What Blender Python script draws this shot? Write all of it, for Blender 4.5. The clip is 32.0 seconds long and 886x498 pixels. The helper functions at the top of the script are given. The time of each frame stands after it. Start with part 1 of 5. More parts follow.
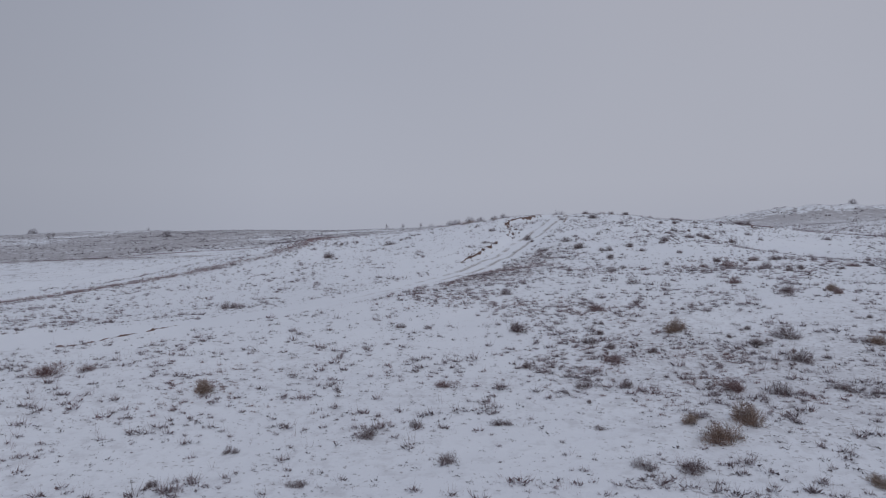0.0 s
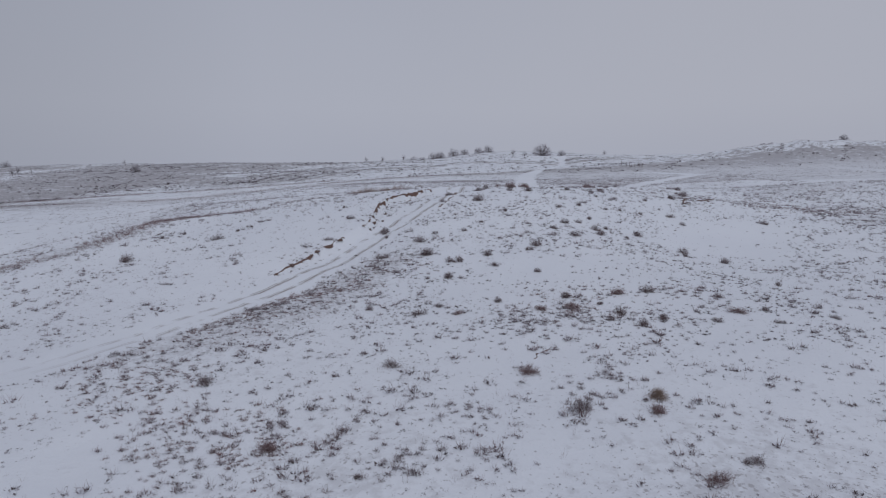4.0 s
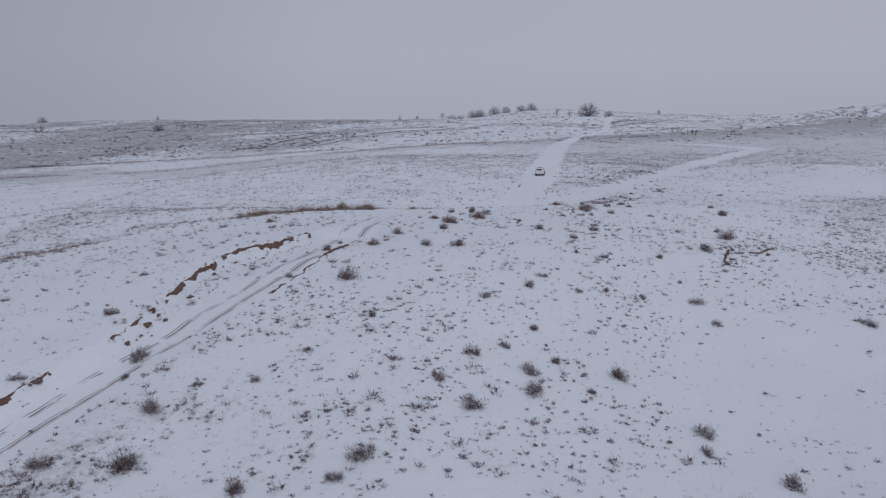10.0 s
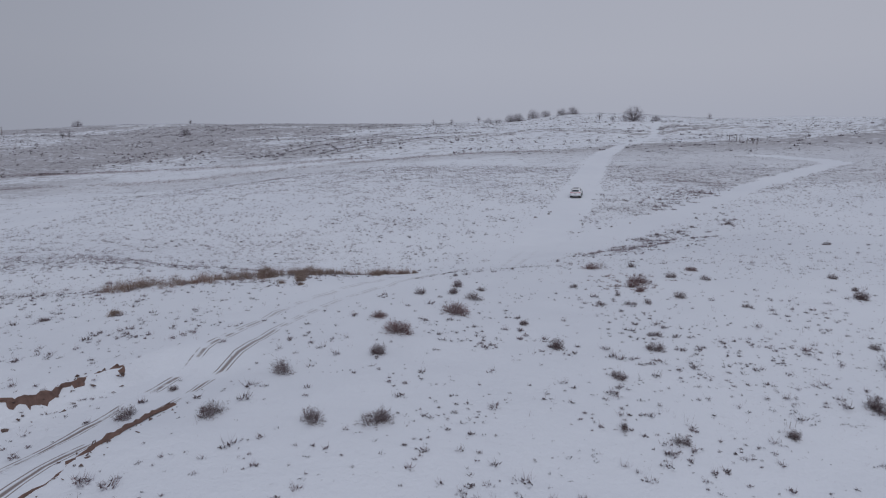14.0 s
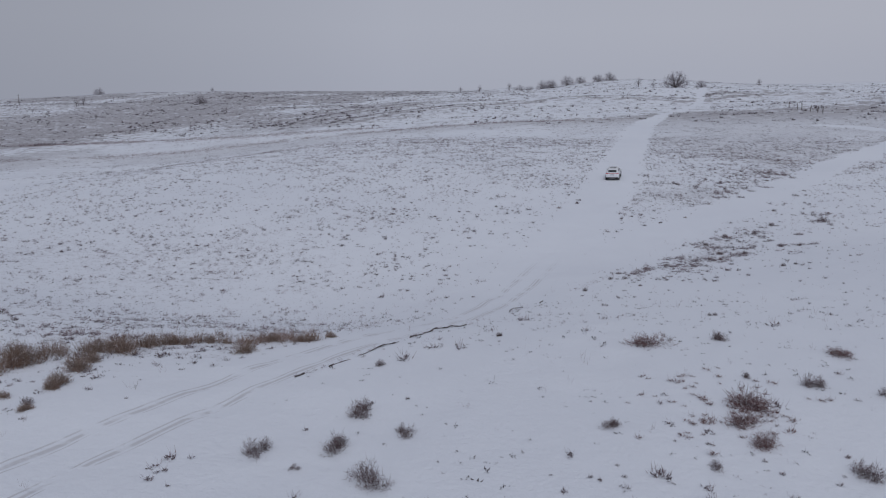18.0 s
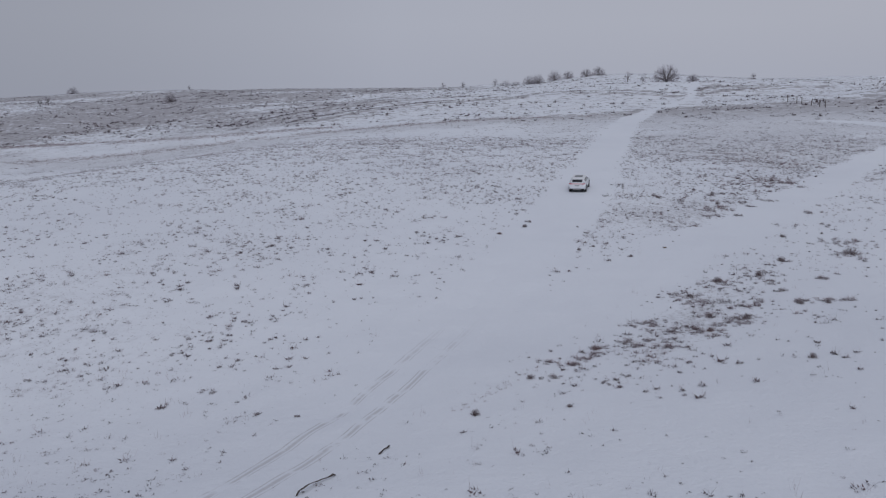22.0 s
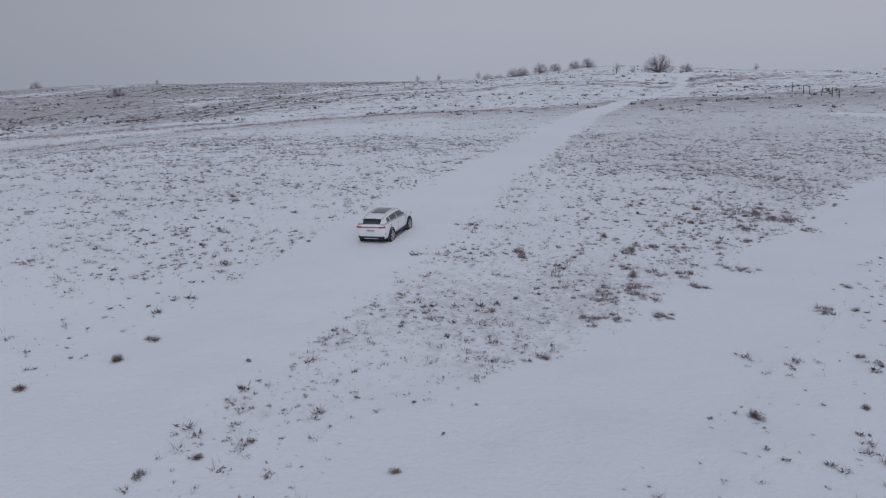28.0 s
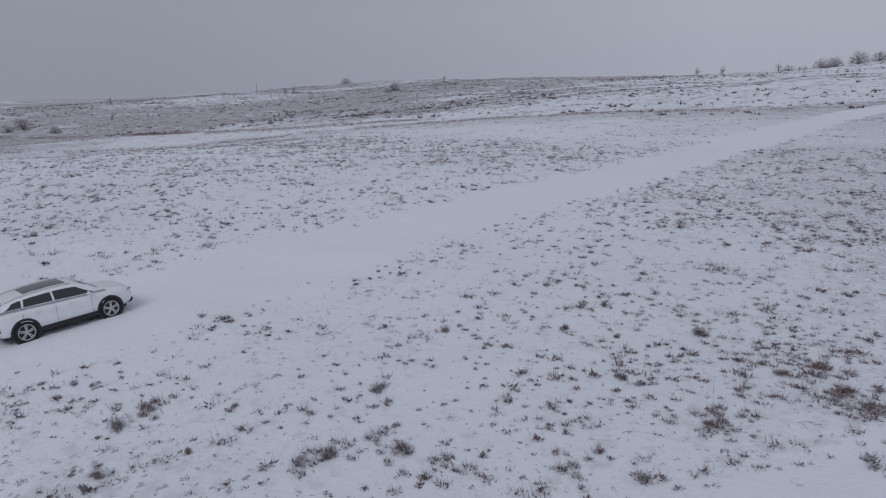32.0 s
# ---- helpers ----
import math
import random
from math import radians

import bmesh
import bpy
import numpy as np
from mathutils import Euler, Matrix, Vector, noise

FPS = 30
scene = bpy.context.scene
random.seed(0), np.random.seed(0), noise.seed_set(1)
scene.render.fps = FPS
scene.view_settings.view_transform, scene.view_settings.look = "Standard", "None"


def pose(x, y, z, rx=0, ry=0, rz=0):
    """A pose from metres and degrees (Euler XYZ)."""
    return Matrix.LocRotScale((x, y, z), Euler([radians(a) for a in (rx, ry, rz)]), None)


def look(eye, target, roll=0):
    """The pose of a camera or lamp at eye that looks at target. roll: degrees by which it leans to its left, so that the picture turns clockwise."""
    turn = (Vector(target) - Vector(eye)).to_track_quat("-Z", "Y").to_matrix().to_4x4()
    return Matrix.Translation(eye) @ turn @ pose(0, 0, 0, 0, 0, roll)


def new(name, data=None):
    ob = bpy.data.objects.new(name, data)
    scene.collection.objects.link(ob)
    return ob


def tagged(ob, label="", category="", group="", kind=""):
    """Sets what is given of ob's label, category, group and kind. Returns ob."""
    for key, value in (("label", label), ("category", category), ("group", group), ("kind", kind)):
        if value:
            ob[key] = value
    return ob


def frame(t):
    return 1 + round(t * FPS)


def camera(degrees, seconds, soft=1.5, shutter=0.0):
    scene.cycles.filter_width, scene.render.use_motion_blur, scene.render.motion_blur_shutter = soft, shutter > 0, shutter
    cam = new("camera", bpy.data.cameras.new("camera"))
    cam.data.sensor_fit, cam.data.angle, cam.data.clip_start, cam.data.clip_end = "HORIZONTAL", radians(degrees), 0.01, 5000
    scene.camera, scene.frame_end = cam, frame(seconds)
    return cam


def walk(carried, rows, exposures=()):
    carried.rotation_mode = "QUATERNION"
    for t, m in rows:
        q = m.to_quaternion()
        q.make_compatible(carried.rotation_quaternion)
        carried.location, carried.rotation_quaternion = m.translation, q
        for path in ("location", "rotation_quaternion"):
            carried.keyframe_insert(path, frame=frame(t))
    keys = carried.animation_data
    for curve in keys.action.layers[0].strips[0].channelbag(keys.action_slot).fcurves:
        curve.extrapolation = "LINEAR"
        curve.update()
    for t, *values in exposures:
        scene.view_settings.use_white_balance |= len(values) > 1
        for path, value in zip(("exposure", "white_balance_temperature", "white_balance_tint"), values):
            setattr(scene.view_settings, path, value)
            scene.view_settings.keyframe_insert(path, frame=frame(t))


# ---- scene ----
cam = camera(64.6, 32.0, soft=1.15)
METRES, EYE, TILT, LEAN, TURN = 193.0, 13.32, 3.2, 0.45, 6.4
ROWS = [
    (0.0, 0.0, 0.0, 0.0, 0.02, -2.72, -0.46),
    (0.5, 0.0096, 0.008, 0.0021, -0.02, -3.41, -0.43),
    (1.0, 0.0201, 0.0169, 0.0042, -0.05, -4.16, -0.41),
    (1.5, 0.0297, 0.0256, 0.0085, -0.06, -4.89, -0.39),
    (2.0, 0.0398, 0.0355, 0.0129, -0.08, -5.72, -0.38),
    (2.5, 0.0489, 0.0449, 0.0168, -0.1, -6.47, -0.37),
    (3.0, 0.0583, 0.0559, 0.0212, -0.12, -7.28, -0.36),
    (3.5, 0.0666, 0.0665, 0.0255, -0.14, -8.03, -0.34),
    (5.5, 0.0965, 0.1134, 0.0363, 0.96, -11.0, -0.28),
    (6.0, 0.103, 0.1268, 0.039, 0.94, -11.71, -0.33),
    (6.5, 0.1085, 0.1395, 0.0424, 1.1, -12.37, -0.32),
    (7.0, 0.1139, 0.1538, 0.0457, 2.02, -12.92, -0.32),
    (7.5, 0.1184, 0.1672, 0.0486, 3.32, -12.91, -0.3),
    (8.0, 0.1228, 0.1818, 0.05, 4.28, -12.88, -0.3),
    (8.5, 0.1264, 0.1955, 0.0498, 4.32, -12.84, -0.33),
    (9.0, 0.1296, 0.2106, 0.0498, 4.39, -12.77, -0.38),
    (9.5, 0.1323, 0.2249, 0.0502, 4.35, -12.72, -0.39),
    (10.0, 0.1347, 0.2408, 0.0517, 4.44, -12.66, -0.41),
    (10.5, 0.1369, 0.2555, 0.0531, 4.63, -12.63, -0.4),
    (11.0, 0.1388, 0.2715, 0.0543, 5.04, -12.59, -0.44),
    (11.5, 0.1405, 0.2865, 0.0553, 5.42, -12.55, -0.41),
    (12.0, 0.142, 0.3027, 0.0556, 5.57, -12.53, -0.43),
    (12.5, 0.1432, 0.3177, 0.0554, 5.84, -12.51, -0.43),
    (13.0, 0.1444, 0.3341, 0.055, 6.41, -12.51, -0.4),
    (13.5, 0.1455, 0.3496, 0.0544, 7.23, -12.48, -0.36),
    (14.0, 0.1467, 0.3669, 0.0536, 7.8, -12.48, -0.33),
    (14.5, 0.1477, 0.3829, 0.0527, 8.21, -12.47, -0.31),
    (16.5, 0.1504, 0.4457, 0.0473, 10.68, -12.81, -0.15),
    (17.0, 0.1509, 0.4606, 0.0465, 10.62, -13.16, -0.14),
    (17.5, 0.1512, 0.473, 0.0458, 10.55, -13.93, -0.14),
    (18.0, 0.1514, 0.4852, 0.045, 10.49, -14.98, -0.15),
    (18.5, 0.1517, 0.496, 0.0443, 10.44, -16.01, -0.08),
    (19.0, 0.1526, 0.5081, 0.0436, 10.38, -16.46, -0.01),
    (19.5, 0.1542, 0.5197, 0.0428, 10.28, -16.5, 0.06),
    (20.0, 0.1568, 0.5328, 0.0422, 10.22, -15.28, 0.1),
    (20.5, 0.1597, 0.5451, 0.0411, 10.12, -14.95, 0.13),
    (21.0, 0.1634, 0.559, 0.0396, 10.06, -15.02, 0.15),
    (21.5, 0.1674, 0.5721, 0.0386, 10.03, -15.1, 0.18),
    (22.0, 0.172, 0.5866, 0.0377, 9.98, -15.18, 0.21),
    (22.5, 0.1766, 0.6002, 0.0366, 9.93, -15.24, 0.22),
    (23.0, 0.1821, 0.6153, 0.0352, 9.9, -15.3, 0.23),
    (23.5, 0.1873, 0.6297, 0.0333, 9.87, -15.32, 0.23),
    (24.0, 0.1926, 0.6461, 0.0309, 9.84, -15.31, 0.21),
    (24.5, 0.1971, 0.662, 0.029, 9.84, -15.29, 0.17),
    (25.0, 0.2012, 0.6801, 0.0272, 9.81, -15.28, 0.17),
    (25.5, 0.2045, 0.6972, 0.0257, 9.77, -15.27, 0.2),
    (27.5, 0.2247, 0.7669, 0.0192, 9.94, -15.32, 0.23),
    (28.0, 0.232, 0.7844, 0.0181, 10.44, -15.39, 0.26),
    (28.5, 0.2395, 0.8005, 0.0173, 11.43, -15.44, 0.33),
    (29.0, 0.2483, 0.8177, 0.0163, 12.25, -15.49, 0.37),
    (29.5, 0.2569, 0.8335, 0.0156, 14.05, -15.54, 0.44),
    (30.0, 0.2664, 0.8508, 0.0149, 17.7, -15.56, 0.62),
    (30.5, 0.2753, 0.867, 0.0142, 21.24, -15.58, 0.78),
    (31.0, 0.2845, 0.8848, 0.0135, 26.07, -15.54, 1.01),
    (31.5, 0.2927, 0.9015, 0.0128, 30.77, -15.49, 1.22),
    (32.0, 0.3011, 0.9201, 0.0119, 34.56, -15.44, 1.4),
]
walk(cam, [(t, pose(0, 0, EYE, TILT, LEAN, TURN) @ pose(METRES * x, METRES * y, METRES * z, 90 + pitch, roll, yaw)) for t, x, y, z, yaw, pitch, roll in ROWS])

# ---- light: an overcast winter sky ----
world = bpy.data.worlds.new("overcast_sky")
scene.world = world
world.use_nodes = True
wt = world.node_tree
wt.nodes.clear()
w_out = wt.nodes.new("ShaderNodeOutputWorld")
w_bg = wt.nodes.new("ShaderNodeBackground")
w_sky = wt.nodes.new("ShaderNodeTexSky")
w_sky.sky_type, w_sky.sun_disc = "NISHITA", False
w_sky.sun_elevation, w_sky.sun_rotation = radians(42), radians(20)
w_sky.air_density, w_sky.dust_density = 2.0, 6.0
w_gain = wt.nodes.new("ShaderNodeVectorMath")
w_gain.operation = "SCALE"
w_gain.inputs["Scale"].default_value = 0.06
w_coord = wt.nodes.new("ShaderNodeTexCoord")
w_sep = wt.nodes.new("ShaderNodeSeparateXYZ")
w_ramp = wt.nodes.new("ShaderNodeValToRGB")
w_ramp.color_ramp.elements[0].position, w_ramp.color_ramp.elements[0].color = 0.0, (0.368, 0.392, 0.475, 1)
w_ramp.color_ramp.elements[1].position, w_ramp.color_ramp.elements[1].color = 0.45, (0.330, 0.352, 0.430, 1)
w_e = w_ramp.color_ramp.elements.new(0.10)
w_e.color = (0.385, 0.409, 0.490, 1)
w_noise = wt.nodes.new("ShaderNodeTexNoise")
w_noise.inputs["Scale"].default_value, w_noise.inputs["Detail"].default_value = 1.6, 3.0
w_nmap = wt.nodes.new("ShaderNodeMapRange")
w_nmap.inputs["To Min"].default_value, w_nmap.inputs["To Max"].default_value = 0.95, 1.05
w_side = wt.nodes.new("ShaderNodeMapRange")
w_side.inputs["From Min"].default_value, w_side.inputs["From Max"].default_value = -0.9, -0.35
w_side.inputs["To Min"].default_value, w_side.inputs["To Max"].default_value = 0.74, 1.0
w_prod = wt.nodes.new("ShaderNodeMath")
w_prod.operation = "MULTIPLY"
w_cloud = wt.nodes.new("ShaderNodeVectorMath")
w_cloud.operation = "SCALE"
w_mix = wt.nodes.new("ShaderNodeMix")
w_mix.data_type = "RGBA"
w_mix.inputs["Factor"].default_value = 0.96
L = wt.links.new
L(w_coord.outputs["Generated"], w_sep.inputs[0])
L(w_sep.outputs["Z"], w_ramp.inputs["Fac"])
L(w_coord.outputs["Generated"], w_noise.inputs["Vector"])
L(w_noise.outputs["Fac"], w_nmap.inputs["Value"])
L(w_ramp.outputs["Color"], w_cloud.inputs[0])
L(w_sep.outputs["X"], w_side.inputs["Value"])
L(w_nmap.outputs["Result"], w_prod.inputs[0])
L(w_side.outputs["Result"], w_prod.inputs[1])
L(w_prod.outputs[0], w_cloud.inputs["Scale"])
L(w_sky.outputs["Color"], w_gain.inputs[0])
L(w_gain.outputs["Vector"], w_mix.inputs["A"])
L(w_cloud.outputs["Vector"], w_mix.inputs["B"])
L(w_mix.outputs["Result"], w_bg.inputs["Color"])
L(w_bg.outputs["Background"], w_out.inputs["Surface"])
w_bg.inputs["Strength"].default_value = 1.0

sun_data = bpy.data.lights.new("sun", "SUN")
sun_data.energy, sun_data.angle, sun_data.color = 0.6, radians(25), (1.0, 0.985, 0.97)
sun = new("sun", sun_data)
sun.matrix_world = look((40, -60, 120), (0, 60, 10))
tagged(sun, kind="structure")


# ---- noise and the shape of the land ----
def value_noise(x, y, size, seed):
    x, y = np.asarray(x, float) / size + 1000.0, np.asarray(y, float) / size + 1000.0
    ix, iy = np.floor(x).astype(np.int64), np.floor(y).astype(np.int64)
    fx, fy = x - ix, y - iy
    fx, fy = fx * fx * (3 - 2 * fx), fy * fy * (3 - 2 * fy)

    def h(a, b):
        n = (a * 374761393 + b * 668265263 + seed * 982451653) & 0x7FFFFFFF
        n = ((n ^ (n >> 13)) * 1274126177) & 0x7FFFFFFF
        n = ((n ^ (n >> 16)) * 668265263) & 0x7FFFFFFF
        return (n & 0xFFFFF) / 0xFFFFF

    top = h(ix, iy) * (1 - fx) + h(ix + 1, iy) * fx
    low = h(ix, iy + 1) * (1 - fx) + h(ix + 1, iy + 1) * fx
    return top * (1 - fy) + low * fy


def fractal(x, y, size, seed, octaves=3):
    total, gain, norm = 0.0, 1.0, 0.0
    for k in range(octaves):
        total = total + gain * value_noise(x, y, size / 2 ** k, seed + 17 * k)
        norm, gain = norm + gain, gain * 0.5
    return total / norm


def smooth(a, b, v):
    v = np.clip((np.asarray(v, float) - a) / (b - a), 0, 1)
    return v * v * (3 - 2 * v)


# hills and hollows: centre x, y, reach in x, y, height
KNOLLS = [(10, 100, 40, 40, 7.91), (-40, 180, 30, 60, 2.97), (10, 50, 22, 22, 1.99), (-30, 120, 35, 18, 4.32), (70, 130, 35, 18, 4.14), (0, 200, 18, 35, 1.41),
          (-40, 20, 22, 22, 2.94), (70, 200, 14, 14, 1.33), (40, 150, 14, 14, 1.83), (70, 90, 18, 35, 1.54)]
HOLLOWS = [(30, 80, 14, 14, -2.32), (0, 140, 22, 22, -2.23), (-60, 110, 22, 12, -1.54), (30, 100, 22, 22, -0.82), (0, 60, 14, 14, -1.54),
           (-60, 110, 60, 14, -3.3), (0, 130, 22, 12, -1.11), (20, 160, 22, 12, -0.65)]
FAR_LAND = [(-230, 300, 110, 130, -8.0), (-95, 238, 38, 40, -3.2), (-110, 120, 55, 60, -2.5), (0, 600, 90, 60, 4.5), (35, 450, 60, 40, 3.0), (145, 350, 62, 40, 8.7), (150, 575, 70, 60, -3.0), (-430, 620, 160, 70, 3.2), (-76, 596, 42, 34, -5.0), (-980, 640, 330, 200, -14.0)]

# gentle humps and dips of the near hill, every 15 m in x from -30 and every 16 m in y from 20
RELIEF = [
    (-0.37, -0.3, 0.25, -0.41, -0.06, -0),
    (0.15, 0.69, -0.45, 0.64, -0.12, 0.03),
    (-0.2, -0.32, 0.79, -0.8, 0.52, 0.31),
    (0.41, 0.44, -0.32, 0.04, -0.12, 0.28),
    (1.67, 0.26, -0.37, 0.84, -0.5, 0.92),
    (0.61, -0.42, 0.63, -0.51, 0.42, 0),
    (-0.02, 0.4, -0.47, -0.22, 0.51, -0.28),
    (-1.29, -2.07, -0.96, 0.5, -0.17, -0.09),
    (0.17, 0.78, 0.6, -0.28, -0.08, -0.23),
]

# tracks and lines over the land
TRACK = [(-75, -4), (-49.1, 14.3), (-33, 26.8), (-20.9, 35.4), (-15.2, 42.9), (-10.8, 49.9), (-8.4, 54.9), (-5.2, 61.9), (-2.9, 67), (-1.2, 72.6), (0.9, 78.1), (2.8, 82.9), (4.6, 90.5), (5.2, 98.6), (5.8, 107.7),
         (7.4, 116.8), (9, 126.8), (10.4, 139.3), (11, 151.6), (11.7, 163), (13.2, 179), (13.6, 190.5), (13.8, 201), (14, 225), (14, 242), (14.4, 275), (18.5, 312), (27, 350), (33, 385), (36, 430), (42, 500)]
SIDE_TRACK = [(11.0, 143), (14, 150), (18, 160), (23, 170.5), (30, 183), (37, 198), (44, 213), (51, 226), (65, 250), (92, 292), (130, 340)]
BANK = [(-6.1, 65.9), (-4.7, 69.4), (-3.2, 73.3), (-1.7, 77.6), (-1.3, 80.4), (-1.5, 83.4), (-2, 86.9), (-1.7, 89.6), (-1.1, 91.1), (0.6, 91.9), (2.4, 94.3), (3.1, 96.5)]
RIM = [(5.6, 120.2), (1.4, 117.8), (-1.4, 114.4), (-4, 111), (-8.2, 108.6), (-19, 108.5), (-22, 103), (-24, 95), (-25.6, 84), (-25.8, 78), (-28.4, 75), (-31.5, 72), (-36, 70.3), (-44, 69.5), (-49, 64), (-60, 57), (-75, 48)]
GRASS_LINE = [(420, 360), (180, 330), (90, 322), (55, 328), (25, 326), (6, 306), (-16, 301), (-33, 294), (-47, 281), (-67, 273), (-87, 266), (-112, 252), (-124, 241), (-155, 222), (-200, 190), (-290, 120)]
RIDGE_LINES = [[(-98, 299), (-112, 340), (-112, 385), (-95, 414), (-60, 430)], [(-90, 313), (-87, 351), (-73, 388), (-40, 410)], [(-208, 388), (-214, 411), (-226, 453), (-262, 525)],
               [(-197, 352), (-209, 385), (-190, 410), (-175, 428), (-150, 450)], [(-41, 408), (-17, 425), (15, 415), (31, 402)], [(36, 411), (41, 420), (52, 425), (75, 425)]]


def beside(x, y, line):
    """Distance from a line of points, signed (positive to its right), and how far along it."""
    x, y = np.asarray(x, float), np.asarray(y, float)
    best, sign, along, run = np.full(np.shape(x), 1e9), np.ones(np.shape(x)), np.zeros(np.shape(x)), 0.0
    for (ax, ay), (bx, by) in zip(line, line[1:]):
        dx, dy = bx - ax, by - ay
        size = math.hypot(dx, dy)
        u = np.clip(((x - ax) * dx + (y - ay) * dy) / size ** 2, 0, 1)
        d = np.hypot(x - ax - u * dx, y - ay - u * dy)
        near = d < best
        best = np.where(near, d, best)
        sign = np.where(near, np.where((x - ax) * dy - (y - ay) * dx >= 0, 1.0, -1.0), sign)
        along = np.where(near, run + u * size, along)
        run += size
    return best * sign, along


def close_by(x, y, line, reach=14.0):
    """As beside(), for a long line that runs along y: exact only within reach of it, quick elsewhere."""
    x, y = np.asarray(x, float), np.asarray(y, float)
    shape = x.shape
    x, y = np.atleast_1d(x).ravel(), np.atleast_1d(y).ravel()
    lx, ly = np.array([p[0] for p in line]), np.array([p[1] for p in line])
    out = np.where(x > np.interp(y, ly, lx), 900.0, -900.0)
    near = np.nonzero((y > ly.min() - reach) & (y < ly.max() + reach) & (np.abs(x - np.interp(y, ly, lx)) < 2.2 * reach))[0]
    near = near[np.argsort(y[near])]
    ys, step = y[near], 8
    for k in range(0, len(line) - 1, step):
        piece = line[k:k + step + 1]
        lo, hi = np.searchsorted(ys, (min(p[1] for p in piece) - reach, max(p[1] for p in piece) + reach))
        at = near[lo:hi]
        if not len(at):
            continue
        d, _ = beside(x[at], y[at], piece)
        out[at] = np.where(np.abs(d) < np.abs(out[at]), d, out[at])
    return out.reshape(shape)


def curve_line(line, step=2.0):
    """The same line, rounded (Catmull-Rom) and cut into short steps."""
    pts = [Vector(p) for p in line]
    pts = [2 * pts[0] - pts[1]] + pts + [2 * pts[-1] - pts[-2]]
    out = []
    for a, b, c, d in zip(pts, pts[1:], pts[2:], pts[3:]):
        n = max(2, int((c - b).length / step))
        for k in range(n):
            t = k / n
            out.append(tuple(0.5 * (2 * b + (c - a) * t + (2 * a - 5 * b + 4 * c - d) * t * t + (3 * b - a - 3 * c + d) * t ** 3)))
    return out + [tuple(pts[-2])]


TRACK, SIDE_TRACK, BANK = curve_line(TRACK, 3.0), curve_line(SIDE_TRACK, 4.0), curve_line(BANK, 0.5)


def lay(x, y):
    """The land's height without ruts and banks."""
    z = 5.996 + 0.01839 * x + 0.05436 * y
    for cx, cy, sx, sy, h in KNOLLS + HOLLOWS + FAR_LAND:
        z = z + h * np.exp(-((x - cx) / sx) ** 2 - ((y - cy) / sy) ** 2)
    for j, row in enumerate(RELIEF):
        for k, h in enumerate(row):
            z = z + h * np.exp(-((x + 30 - 15 * k) / 14) ** 2 - ((y - 20 - 16 * j) / 14) ** 2)
    far = np.clip((y - 660) / 45, -30, 30)
    z = z - 0.075 * 45 * np.log1p(np.exp(far)) - 0.075 * np.clip(y - 2010, 0, None)
    rough = smooth(300, 420, y)
    z = z + rough * (5.0 * (fractal(x, y, 75, 5, 4) - 0.5)) + 0.26 * (fractal(x, y, 9, 3) - 0.5) + 0.24 * (fractal(x, y, 1.8, 9) - 0.5)
    mound = np.exp(-((x - 135) / 50) ** 2 - ((y - 342) / 34) ** 2)
    # the track leans to its left edge where the car stands
    z = z + 0.13 * (x - 13.5) * np.exp(-((x - 13.5) / 2.2) ** 2 - ((y - 191) / 5) ** 2)
    return z + mound * 4.4 * (fractal(x, y, 8, 31) - 0.5)


def ground_z(x, y):
    x, y = np.asarray(x, float), np.asarray(y, float)
    z = lay(x, y)
    d = close_by(x, y, TRACK)
    near = (y > 15) & (y < 240)
    tread = np.exp(-((np.abs(d) - 0.76) / 0.22) ** 2)
    z = z - np.where(near, (0.06 * tread + 0.06 * np.exp(-(d / 2.6) ** 4)) * (1 - 0.75 * smooth(140, 165, y)), 0)
    b = close_by(x, y, BANK)
    here = smooth(66, 71, y) * (1 - smooth(95.5, 97.5, y)) * (np.abs(b) < 30)
    cut = smooth(-0.02, 0.35, b) * (1 - smooth(2.0, 6.5, b))
    return z - here * 0.55 * cut


def ridge_lines(x, y):
    """Old wheel tracks and terraces that show as dark lines on the far slope."""
    out = np.zeros(np.shape(x))
    for line in RIDGE_LINES:
        d, _ = beside(x, y, line)
        for off in (0, 9):
            out = np.maximum(out, np.exp(-((d - off) / 2.2) ** 2))
    return out


